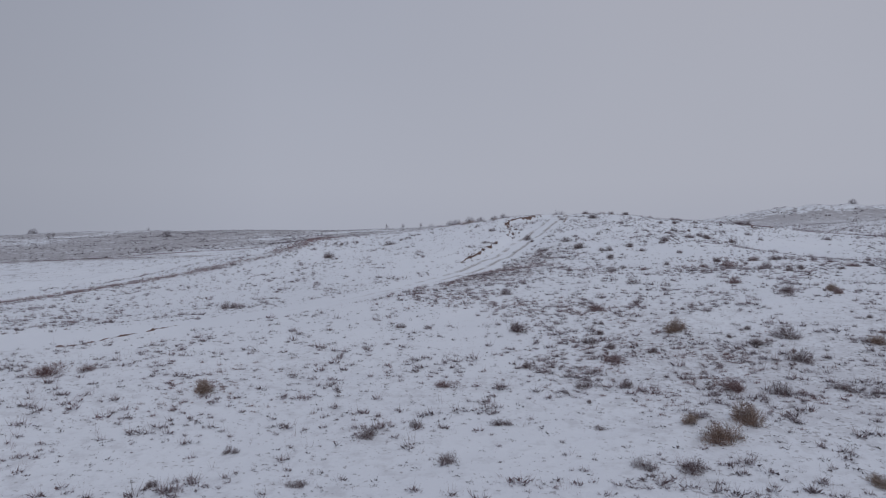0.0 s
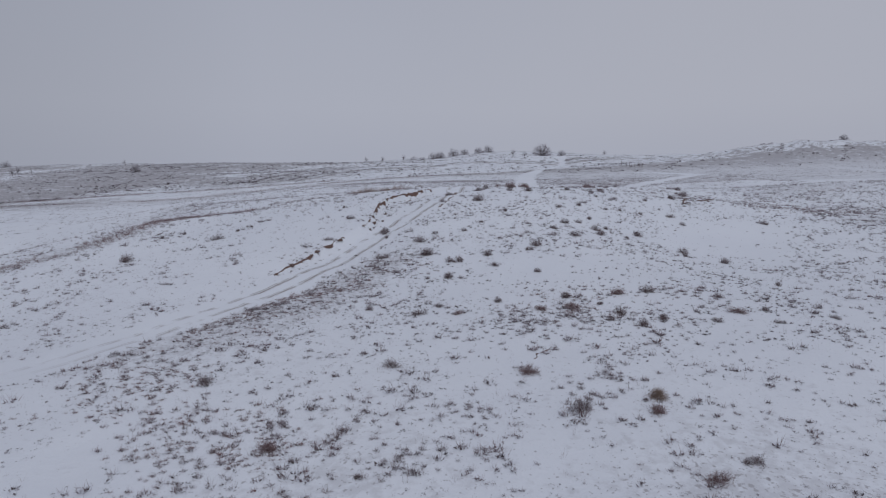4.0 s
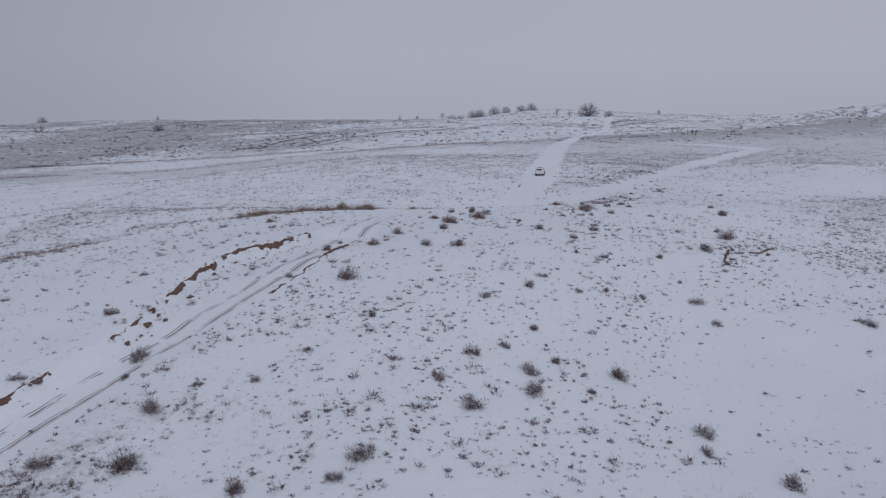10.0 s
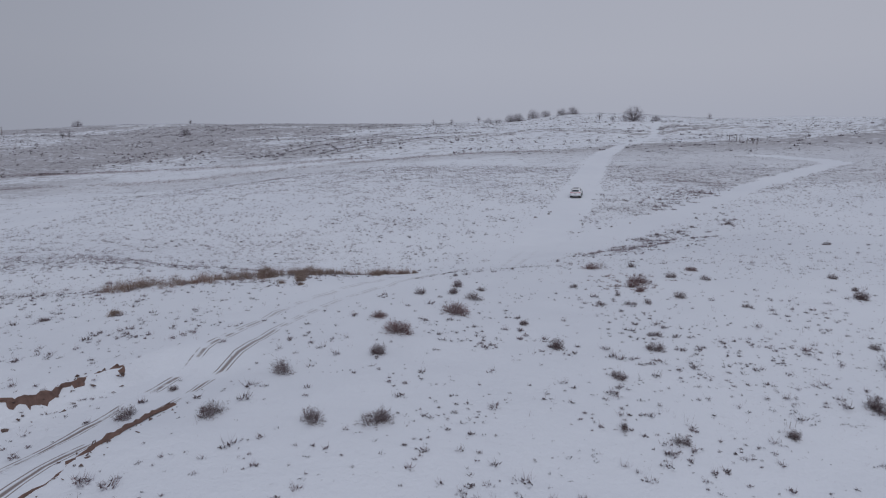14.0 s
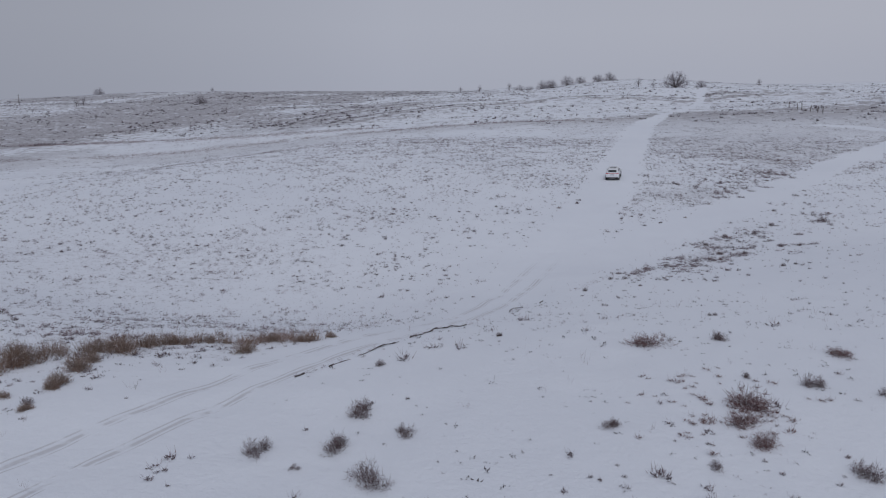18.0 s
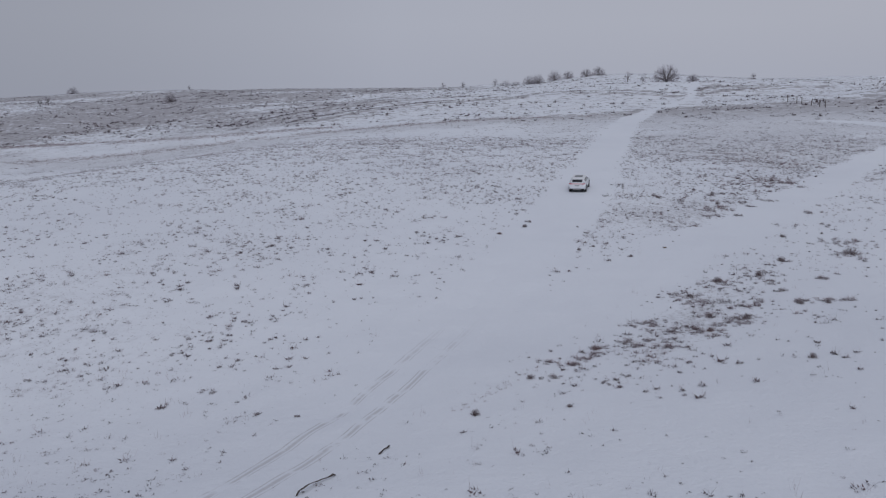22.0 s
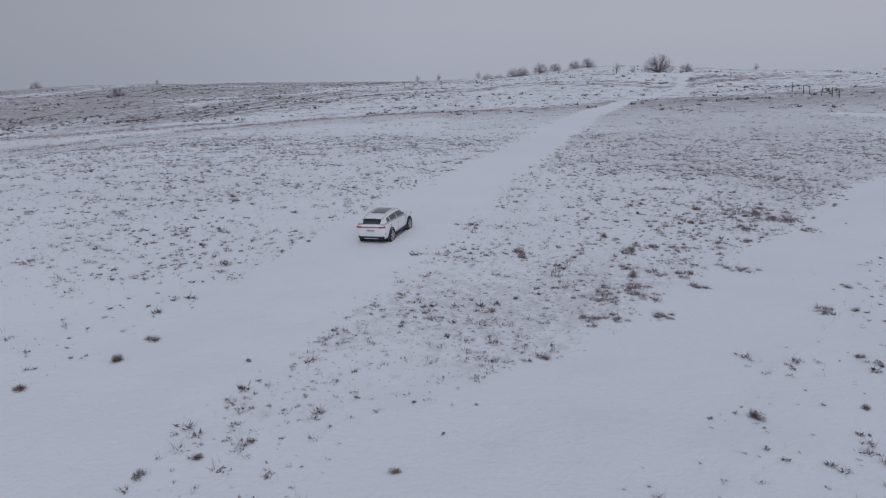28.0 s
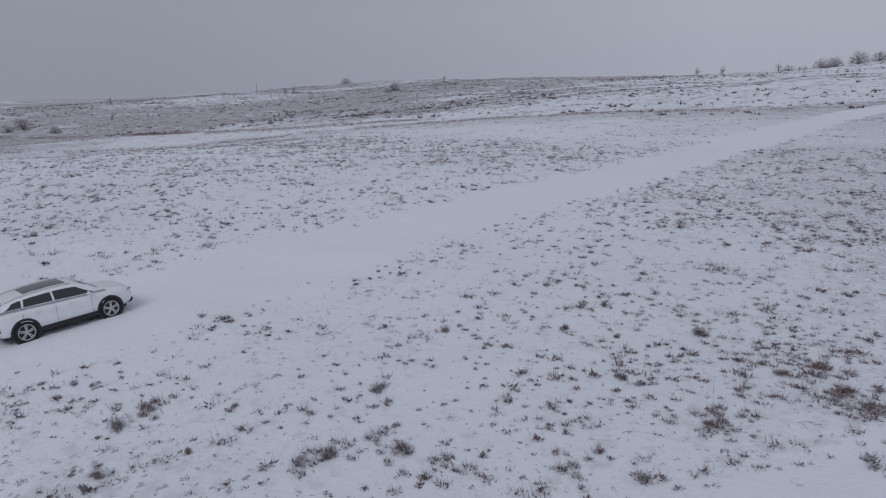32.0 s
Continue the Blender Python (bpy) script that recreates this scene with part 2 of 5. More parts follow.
def cover(x, y):
    """How much dry grass breaks through the snow, 0 to 1."""
    d = close_by(x, y, TRACK)
    s = close_by(x, y, SIDE_TRACK)
    rim, _ = beside(x, y, RIM)
    line = -beside(x, y, GRASS_LINE)[0]
    slope = 1 - smooth(100, 112, y)
    field = smooth(118, 135, y)
    c = (0.46 - 0.12 * smooth(70, 90, y)) * slope + 0.17 * (1 - slope) * (1 - field)
    c = c + field * np.where(d < 0, 0.32 + 0.24 * smooth(160, 215, y), np.where(s < 0, 0.24 + 0.34 * smooth(163, 176, y) + 0.22 * smooth(26, 36, x), 0.15 + 0.2 * smooth(112, 118, y) * (1 - smooth(128, 138, y)) + 0.10 * smooth(160, 185, y) + 0.45 * smooth(168, 225, y)))
    c = c + 0.48 * np.exp(-((y - 123 - 0.12 * x) / 7) ** 2) * (1 - smooth(4, 8, x))
    c = c + 0.80 * slope * np.exp(-((d - 4.6) / 3.0) ** 2) * smooth(44, 52, y) * (1 - smooth(67, 77, y))
    c = c + 0.62 * np.exp(-(((x - 22.5) - 0.34 * (y - 151)) / 2.3) ** 2 - ((y - 152) / 12) ** 2)
    c = c + 0.30 * np.exp(-((x - 21) / 6) ** 2 - ((y - 182) / 9) ** 2) + 0.16 * np.exp(-((x + 8) / 12) ** 2 - ((y - 160) / 18) ** 2)
    c = c + 0.55 * np.exp(-((x - 21) / 6) ** 2 - ((y - 35) / 8) ** 2) + 0.25 * np.exp(-((x - 46) / 9) ** 2 - ((y - 122) / 14) ** 2)
    c = c + 0.35 * np.exp(-((x - 7) / 6) ** 2 - ((y - 38) / 9) ** 2) + 0.35 * np.exp(-((x - 16) / 9) ** 2 - ((y - 26) / 10) ** 2)
    c = c + 0.4 * np.exp(-((x - 15.5) / 4) ** 2 - ((y - 55.5) / 2.5) ** 2) + 0.3 * np.exp(-((x + 4) / 5) ** 2 - ((y - 46) / 4) ** 2)
    c = c + 0.26 * np.exp(-((x + 20) / 17) ** 2 - ((y - 141) / 13) ** 2)
    c = c + 0.06 * np.exp(-((x - 24) / 13) ** 2 - ((y - 97) / 12) ** 2) + 0.14 * (1 - smooth(26, 38, y)) - 0.20 * np.exp(-((x - 11) / 10) ** 2 - ((y - 98) / 11) ** 2) + 0.15 * np.exp(-((x - 32) / 9) ** 2 - ((y - 62) / 14) ** 2)
    c = c - 0.40 * np.exp(-((x - 17) / 14) ** 2 - ((y - 64) / 5) ** 2) - 0.3 * np.exp(-((x - 30) / 9) ** 2 - ((y - 82) / 14) ** 2) - 0.20 * np.exp(-((x - 9) / 7) ** 2 - ((y - 150) / 10) ** 2)
    c = c + 0.55 * np.exp(-(rim / 2.6) ** 2) * (x < 4) + 0.60 * smooth(40, 54, x) * (1 - smooth(125, 140, y)) * smooth(80, 92, y)
    c = c + 0.62 * np.exp(-((line - 4) / (8 + 6 * smooth(-40, -90, x))) ** 2) + (0.14 * smooth(215, 280, y) + 0.26 * smooth(205, 235, y) * (d > 0)) * (line > 0)
    far = smooth(-4, 12, -line)
    c = c * (1 - 0.75 * far) + far * (0.14 + 0.55 * smooth(-30, -130, x) * smooth(0.30, 0.60, fractal(x, y, 55, 91, 3)) + 0.24 * smooth(-110, -220, x) + 0.7 * ridge_lines(x, y))
    c = c + 0.16 * np.exp(-((x - 125) / 45) ** 2 - ((y - 345) / 38) ** 2)
    c = c * (0.55 + 0.9 * fractal(x, y, 14, 41, 3)) + 0.30 * (fractal(x, y, 5, 43, 2) - 0.5)
    wide = 1.9 + 1.1 * smooth(150, 175, y) - 1.9 * smooth(300, 330, y)
    s = s + 40 * smooth(255, 300, y)
    c = c * smooth(wide - 0.7, wide + 1.0, np.abs(d) + 1.2 * (fractal(x, y, 3, 77, 2) - 0.5)) * smooth(2.2, 4.2, np.abs(s) + 1.1 * (s < 0) + 1.6 * (fractal(x, y, 3.5, 78, 2) - 0.5))
    return np.clip(c, 0, 1)


# ---- materials ----
def material(name, rough=0.8, metal=0.0):
    m = bpy.data.materials.new(name)
    m.use_nodes = True
    b = m.node_tree.nodes["Principled BSDF"]
    b.inputs["Roughness"].default_value, b.inputs["Metallic"].default_value = rough, metal
    return m, m.node_tree, b


def node(nt, kind, **values):
    n = nt.nodes.new(kind)
    for key, value in values.items():
        n.inputs[key.replace("_", " ")].default_value = value
    return n


def mixed(nt, factor, a, b):
    n = nt.nodes.new("ShaderNodeMix")
    n.data_type = "RGBA"
    for socket, value in (("Factor", factor), ("A", a), ("B", b)):
        if isinstance(value, (tuple, float, int)):
            n.inputs[socket].default_value = value
        else:
            nt.links.new(value, n.inputs[socket])
    return n.outputs["Result"]


def maths(nt, operation, a, b=0.0, c=0.0):
    n = nt.nodes.new("ShaderNodeMath")
    n.operation = operation
    for k, value in enumerate((a, b, c)):
        if isinstance(value, (float, int)):
            n.inputs[k].default_value = value
        else:
            nt.links.new(value, n.inputs[k])
    return n.outputs[0]


def noisy(nt, scale, detail=4.0, coord="Object", rough=0.55):
    c = nt.nodes.new("ShaderNodeTexCoord")
    n = node(nt, "ShaderNodeTexNoise", Scale=scale, Detail=detail, Roughness=rough)
    nt.links.new(c.outputs[coord], n.inputs["Vector"])
    return n.outputs["Fac"]


def ramp(nt, value, low, high):
    n = nt.nodes.new("ShaderNodeMapRange")
    n.interpolation_type = "SMOOTHSTEP"
    nt.links.new(value, n.inputs["Value"])
    for socket, v in (("From Min", low), ("From Max", high)):
        if isinstance(v, (float, int)):
            n.inputs[socket].default_value = v
        else:
            nt.links.new(v, n.inputs[socket])
    return n.outputs["Result"]


def bumped(nt, bsdf, height, strength, distance):
    n = node(nt, "ShaderNodeBump", Strength=strength, Distance=distance)
    nt.links.new(height, n.inputs["Height"])
    nt.links.new(n.outputs["Normal"], bsdf.inputs["Normal"])


SNOW_COLOUR = (0.85, 0.88, 0.935, 1)


def snow_ground():
    m, nt, b = material("snow_with_dry_grass", 0.75)
    att = nt.nodes.new("ShaderNodeAttribute")
    att.attribute_name = "cover"
    off = nt.nodes.new("ShaderNodeAttribute")
    off.attribute_name = "track_offset"
    wear = nt.nodes.new("ShaderNodeAttribute")
    wear.attribute_name = "wear"
    soft, fine, speck = noisy(nt, 0.05, 5.0), noisy(nt, 1.7, 6.0, rough=0.65), noisy(nt, 5.5, 3.0)
    snow = mixed(nt, ramp(nt, soft, 0.35, 0.7), SNOW_COLOUR, (0.81, 0.84, 0.90, 1))
    litter = mixed(nt, noisy(nt, 0.4, 3.0), (0.115, 0.09, 0.096, 1), (0.225, 0.178, 0.18, 1))
    # stalks and litter that show through thin snow
    patch = maths(nt, "MULTIPLY", ramp(nt, fine, maths(nt, "MULTIPLY_ADD", att.outputs["Fac"], -0.42, 0.76), maths(nt, "MULTIPLY_ADD", att.outputs["Fac"], -0.42, 0.98)), 0.20)
    dots = maths(nt, "MULTIPLY", ramp(nt, speck, maths(nt, "MULTIPLY_ADD", att.outputs["Fac"], -0.22, 0.76), maths(nt, "MULTIPLY_ADD", att.outputs["Fac"], -0.22, 0.84)), 0.5)
    # broad thin-snow patches of the far hillsides
    away = nt.nodes.new("ShaderNodeAttribute")
    away.attribute_name = "distance"
    broad = noisy(nt, 0.30, 8.0, rough=0.75)
    low = maths(nt, "MULTIPLY_ADD", att.outputs["Fac"], -0.20, 0.585)
    thin = maths(nt, "MULTIPLY", maths(nt, "MULTIPLY", ramp(nt, broad, low, maths(nt, "ADD", low, 0.08)), away.outputs["Fac"]), 0.60)
    ground = mixed(nt, maths(nt, "MAXIMUM", maths(nt, "MAXIMUM", patch, dots), thin), snow, litter)
    # wheel marks: broken thin lines where the tyres reached the soil
    side = maths(nt, "ABSOLUTE", off.outputs["Fac"])
    wob = maths(nt, "MULTIPLY_ADD", noisy(nt, 0.25, 2.0), 0.35, -0.17)
    marks = None
    for centre, wide in ((0.55, 0.030), (0.76, 0.085), (0.98, 0.035)):
        gap = maths(nt, "ABSOLUTE", maths(nt, "SUBTRACT", maths(nt, "ADD", side, wob), centre))
        one = maths(nt, "SUBTRACT", 1.0, ramp(nt, gap, wide * 0.4, wide * 1.4))
        marks = one if marks is None else maths(nt, "MAXIMUM", marks, one)
    marks = maths(nt, "MULTIPLY", maths(nt, "MULTIPLY", marks, wear.outputs["Fac"]), ramp(nt, noisy(nt, 0.8, 6.0), 0.40, 0.52))
    ground = mixed(nt, maths(nt, "MULTIPLY", marks, 0.85), ground, (0.18, 0.125, 0.105, 1))
    nt.links.new(ground, b.inputs["Base Color"])
    bumped(nt, b, maths(nt, "ADD", fine, maths(nt, "MULTIPLY", noisy(nt, 7.0, 5.0), 0.45)), 0.55, 0.14)
    b.inputs["Specular IOR Level"].default_value = 0.25
    return m


def blade_material(name, dark, light, pale, share=0.72):
    m, nt, b = material(name, 0.9)
    geo = nt.nodes.new("ShaderNodeNewGeometry")
    tint = mixed(nt, geo.outputs["Random Per Island"], dark, light)
    tint = mixed(nt, maths(nt, "MULTIPLY", ramp(nt, noisy(nt, 0.35, 2.0), 0.45, 0.65), 0.5), tint, (dark[0] * 1.9, dark[1] * 1.6, dark[2] * 1.6, 1))
    frost = ramp(nt, geo.outputs["Random Per Island"], share, min(1.0, share + 0.1))
    nt.links.new(mixed(nt, frost, tint, pale), b.inputs["Base Color"])
    b.inputs["Specular IOR Level"].default_value = 0.1
    return m


def plain(name, colour, rough=0.6, metal=0.0, scale=6.0, amount=0.15, bump=0.0, coat=0.0):
    m, nt, b = material(name, rough, metal)
    c2 = tuple(v * (1 - amount) for v in colour[:3]) + (1,)
    n = noisy(nt, scale, 5.0)
    nt.links.new(mixed(nt, n, (*colour[:3], 1), c2), b.inputs["Base Color"])
    if bump:
        bumped(nt, b, noisy(nt, scale * 4, 5.0), bump, 0.03)
    b.inputs["Coat Weight"].default_value = coat
    return m


SNOW_GROUND = snow_ground()
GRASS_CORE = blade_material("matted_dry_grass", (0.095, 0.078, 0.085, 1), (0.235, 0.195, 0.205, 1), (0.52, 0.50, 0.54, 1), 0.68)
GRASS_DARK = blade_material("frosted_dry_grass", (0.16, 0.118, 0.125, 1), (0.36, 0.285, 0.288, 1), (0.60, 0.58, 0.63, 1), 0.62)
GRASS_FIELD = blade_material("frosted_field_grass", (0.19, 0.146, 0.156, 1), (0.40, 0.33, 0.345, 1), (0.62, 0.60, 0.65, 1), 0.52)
CUSHION = blade_material("dark_cushion_plants", (0.055, 0.047, 0.053, 1), (0.15, 0.126, 0.136, 1), (0.42, 0.39, 0.42, 1), 0.84)
GRASS_FAR = blade_material("frosted_far_grass", (0.075, 0.06, 0.068, 1), (0.18, 0.148, 0.158, 1), (0.48, 0.46, 0.49, 1), 0.86)
TWIG_DARK = blade_material("dark_frosted_twigs", (0.07, 0.05, 0.054, 1), (0.235, 0.172, 0.172, 1), (0.52, 0.47, 0.49, 1), 0.82)
TWIG_STRAW = blade_material("straw_coloured_twigs", (0.15, 0.105, 0.082, 1), (0.37, 0.28, 0.225, 1), (0.55, 0.48, 0.47, 1), 0.78)
TWIG_RUST = blade_material("rust_brown_twigs", (0.115, 0.066, 0.066, 1), (0.29, 0.185, 0.178, 1), (0.52, 0.47, 0.49, 1), 0.74)
# far tree twigs: hoar frost, plus distance haze painted in as paler greys
TWIG_TREE = blade_material("frosted_haze_pale_tree_twigs", (0.165, 0.145, 0.16, 1), (0.265, 0.24, 0.262, 1), (0.5, 0.49, 0.54, 1), 0.66)
BARK = plain("dark_bark", (0.14, 0.115, 0.11), 0.9, 0, 3.0, 0.4, 0.5)
STEM = plain("woody_stem", (0.10, 0.075, 0.065), 0.9, 0, 9.0, 0.4)
DARK_SOIL = plain("damp_dark_soil", (0.10, 0.076, 0.07), 0.95, 0, 5.0, 0.5, 0.9)
SOIL = plain("bare_reddish_soil", (0.27, 0.168, 0.14), 0.95, 0, 5.0, 0.72, 1.0)
POST_WOOD = plain("weathered_post_wood", (0.20, 0.17, 0.15), 0.9, 0, 6.0, 0.4, 0.5)
WIRE = plain("rusty_wire", (0.16, 0.12, 0.10), 0.6, 0.6)
ROCK = plain("brown_clod", (0.20, 0.14, 0.125), 0.95, 0, 4.0, 0.4, 0.8)


def link_mesh(name, verts, faces, mat, parent=None, label="", smooth_shade=False):
    me = bpy.data.meshes.new(name)
    me.from_pydata([tuple(v) for v in verts], [], faces)
    me.materials.append(mat)
    if smooth_shade:
        me.polygons.foreach_set("use_smooth", [True] * len(me.polygons))
    me.update()
    ob = new(name, me)
    if parent is not None:
        ob.parent = parent
    if label:
        ob["label"] = label
    return ob


def part(name, bm, mat, parent, label="", smooth_shade=True):
    me = bpy.data.meshes.new(name)
    bm.normal_update()
    bm.to_mesh(me)
    bm.free()
    me.materials.append(mat)
    if smooth_shade:
        me.polygons.foreach_set("use_smooth", [True] * len(me.polygons))
    ob = new(name, me)
    ob.parent = parent
    if label:
        ob["label"] = label
    return ob


def triangles_mesh(name, points, mat, second=None, index=None):
    """A mesh of loose triangles from an array (n, 3, 3)."""
    n = len(points)
    me = bpy.data.meshes.new(name)
    me.vertices.add(n * 3)
    me.vertices.foreach_set("co", points.astype(np.float32).ravel())
    me.loops.add(n * 3)
    me.loops.foreach_set("vertex_index", np.arange(n * 3, dtype=np.int32))
    me.polygons.add(n)
    me.polygons.foreach_set("loop_start", np.arange(0, n * 3, 3, dtype=np.int32))
    me.polygons.foreach_set("loop_total", np.full(n, 3, dtype=np.int32))
    me.materials.append(mat)
    if second is not None:
        me.materials.append(second)
        me.polygons.foreach_set("material_index", index.astype(np.int32))
    me.update(calc_edges=True)
    return me


# ---- the ground: one sheet out to the horizon ----
def stretched(low, high, step, reach_low, reach_high, grow=1.045):
    mid = list(np.arange(low, high + step * 0.5, step))
    up, s = mid[-1], step
    while up < reach_high:
        s = min(s * grow, 250)
        up += s
        mid.append(up)
    down, s = mid[0], step
    first = []
    while down > reach_low:
        s = min(s * grow, 250)
        down -= s
        first.append(down)
    return np.array(first[::-1] + mid)


def build_ground():
    xs = stretched(-26, 44, 0.41, -3000, 3000, 1.036)
    ys = stretched(12, 215, 0.56, -1500, 3400, 1.022)
    gx, gy = np.meshgrid(xs, ys)
    x, y = gx.ravel(), gy.ravel()
    z = ground_z(x, y)
    nx, ny = len(xs), len(ys)
    me = bpy.data.meshes.new("ground")
    me.vertices.add(nx * ny)
    me.vertices.foreach_set("co", np.stack([x, y, z], 1).astype(np.float32).ravel())
    i = (np.arange(ny - 1)[:, None] * nx + np.arange(nx - 1)[None]).ravel()
    quads = np.stack([i, i + 1, i + nx + 1, i + nx], 1).astype(np.int32)
    me.loops.add(quads.size)
    me.loops.foreach_set("vertex_index", quads.ravel())
    me.polygons.add(len(quads))
    me.polygons.foreach_set("loop_start", np.arange(0, quads.size, 4, dtype=np.int32))
    me.polygons.foreach_set("loop_total", np.full(len(quads), 4, dtype=np.int32))
    me.polygons.foreach_set("use_smooth", np.ones(len(quads), dtype=bool))
    me.update(calc_edges=True)
    d = close_by(x, y, TRACK)
    for key, value in (("cover", cover(x, y)), ("track_offset", np.clip(d, -9, 9)),
                       ("distance", np.maximum(smooth(265, 330, y), smooth(-70, -150, x + 0.2 * (y - 150) + 40 * (fractal(x, y, 60, 88, 3) - 0.5)))),
                       ("wear", np.clip(smooth(40, 66, y) * (1 - smooth(94, 106, y)) + 0.34 * smooth(94, 106, y) * (1 - smooth(140, 154, y)), 0, 1))):
        a = me.attributes.new(key, "FLOAT", "POINT")
        a.data.foreach_set("value", value.astype(np.float32))
    me.materials.append(SNOW_GROUND)
    return tagged(new("ground", me), "rolling steppe under thin snow with dry grass poking through", "ground", kind="structure")


build_ground()


# ---- grass tufts ----
def tuft_shape(rng, blades, radius, height, width, mats, tight=1.0):
    """A low dark mat of leaves, first in the array, and a dome of fine upright blades over it: (n, 3, 3)."""
    out = []
    for count, spread, tall, wide, reach, rise in ((mats, 0.72 * tight, 0.30, 1.85, 0.34, 0.0), (blades, 0.60, 0.86, 0.40, 0.42, 0.20)):
        a = rng.uniform(0, 2 * np.pi, count)
        r0 = radius * spread * rng.uniform(0, 1, count) ** 0.8
        base = np.stack([r0 * np.cos(a) * 1.15, r0 * np.sin(a) * 0.9, tall * height * 0.30 * rng.uniform(-0.3, 1.0, count) * (1 - 0.7 * r0 / radius)], 1)
        if count == mats:
            # a few close clods rather than one even mat
            lobe = rng.integers(0, 4, count)
            la, lr = rng.uniform(0, 2 * np.pi, 4), radius * 0.42 * tight * rng.uniform(0.1, 1.0, 4)
            base[:, :2] = base[:, :2] * 0.55 + np.stack([1.25 * lr * np.cos(la), 0.85 * lr * np.sin(la)], 1)[lobe]
        a2 = a + rng.normal(0, 0.8, count)
        length = radius * reach * rng.uniform(0.3, 1.2, count)
        tip = base + np.stack([length * np.cos(a2), length * np.sin(a2), tall * height * rng.uniform(rise, 1.0, count) * (1.1 - 0.6 * r0 / radius)], 1)
        b = rng.uniform(0, 2 * np.pi, count)
        across = np.stack([np.cos(b), np.sin(b), rng.uniform(-0.5, 0.5, count)], 1) * (width * wide * rng.uniform(0.6, 1.3, count))[:, None]
        out.append(np.stack([base - across, base + across, tip], 1))
    return np.concatenate(out)


def scatter(name, count, box, seed, blades, mats, size, mat, threshold, label, keep=1.0, squat=1.0, clump=1.5, core_mat=None, broad=0.024, tight=1.0):
    rng = np.random.default_rng(seed)
    x, y = rng.uniform(box[0], box[1], count), rng.uniform(box[2], box[3], count)
    chance = np.clip((cover(x, y) - threshold) * 1.7, 0, 1) * keep * (0.05 + 1.05 * smooth(0.45, 0.63, fractal(x, y, clump, seed + 60, 2)))
    edge = np.minimum(np.minimum(x - box[0], box[1] - x), np.minimum(y - box[2], box[3] - y))
    ok = rng.uniform(0, 1, count) < chance * smooth(0, 10, edge + 8 * (fractal(x, y, 12, 49, 2) - 0.5) + 2)
    x, y = x[ok], y[ok]
    z = ground_z(x, y)
    shapes = np.stack([tuft_shape(rng, blades, 0.5 * size, 0.55 * size * squat, broad * size, mats, tight) for _ in range(18)])
    pick = rng.integers(0, len(shapes), len(x))
    turn = rng.uniform(0, 2 * np.pi, len(x))
    grow = np.clip(np.exp(rng.normal(-0.08, 0.46, len(x))), 0.4, 2.2)
    pts = shapes[pick] * grow[:, None, None, None]
    c, s = np.cos(turn)[:, None, None], np.sin(turn)[:, None, None]
    px, py = pts[..., 0] * c - pts[..., 1] * s, pts[..., 0] * s + pts[..., 1] * c
    out = np.stack([px + x[:, None, None], py + y[:, None, None], pts[..., 2] + z[:, None, None]], -1)
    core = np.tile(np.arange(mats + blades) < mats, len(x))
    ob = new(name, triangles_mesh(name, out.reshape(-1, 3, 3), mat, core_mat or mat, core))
    return tagged(ob, label, "dry grass", kind="stuff")


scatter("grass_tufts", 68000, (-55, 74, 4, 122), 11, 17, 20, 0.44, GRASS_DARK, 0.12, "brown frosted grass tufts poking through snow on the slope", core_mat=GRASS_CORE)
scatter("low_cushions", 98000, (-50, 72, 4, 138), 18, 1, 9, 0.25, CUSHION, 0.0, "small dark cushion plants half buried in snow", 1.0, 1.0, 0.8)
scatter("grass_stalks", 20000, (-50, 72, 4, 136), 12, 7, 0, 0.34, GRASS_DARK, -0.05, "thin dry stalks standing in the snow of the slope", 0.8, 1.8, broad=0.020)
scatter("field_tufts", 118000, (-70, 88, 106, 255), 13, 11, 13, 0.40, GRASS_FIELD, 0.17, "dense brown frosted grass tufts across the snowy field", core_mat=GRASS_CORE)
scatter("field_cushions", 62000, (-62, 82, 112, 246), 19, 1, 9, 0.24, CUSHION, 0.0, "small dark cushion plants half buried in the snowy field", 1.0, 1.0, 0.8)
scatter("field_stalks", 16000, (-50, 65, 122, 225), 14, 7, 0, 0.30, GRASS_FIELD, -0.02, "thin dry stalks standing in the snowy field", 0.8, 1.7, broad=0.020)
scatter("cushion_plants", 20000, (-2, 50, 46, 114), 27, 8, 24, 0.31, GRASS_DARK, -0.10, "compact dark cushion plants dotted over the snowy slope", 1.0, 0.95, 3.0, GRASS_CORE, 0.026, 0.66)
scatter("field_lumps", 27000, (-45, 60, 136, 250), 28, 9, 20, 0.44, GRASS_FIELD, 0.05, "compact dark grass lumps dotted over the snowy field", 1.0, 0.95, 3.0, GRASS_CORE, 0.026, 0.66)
scatter("far_grass", 76000, (-300, 190, 225, 355), 15, 1, 8, 0.66, GRASS_FAR, 0.12, "frosted grass clumps on the far field", 0.9, 0.8, 4.0)
scatter("ridge_scrub", 30000, (-480, 230, 290, 650), 26, 0, 10, 1.4, GRASS_FAR, 0.02, "dark specks of low scrub across the far ridge", 1.0, 1.5, 8.0, broad=0.05)
scatter("hillside_grass", 36000, (-480, 230, 290, 650), 16, 1, 7, 1.3, GRASS_FAR, 0.06, "frosted grass and low scrub on the far ridge", 1.0, 0.6, 6.0)
scatter("valley_grass", 56000, (-330, -35, 40, 240), 17, 2, 7, 0.75, GRASS_FAR, 0.04, "frosted grass on the low plain beside the hill", 0.9, 0.8, 4.0)


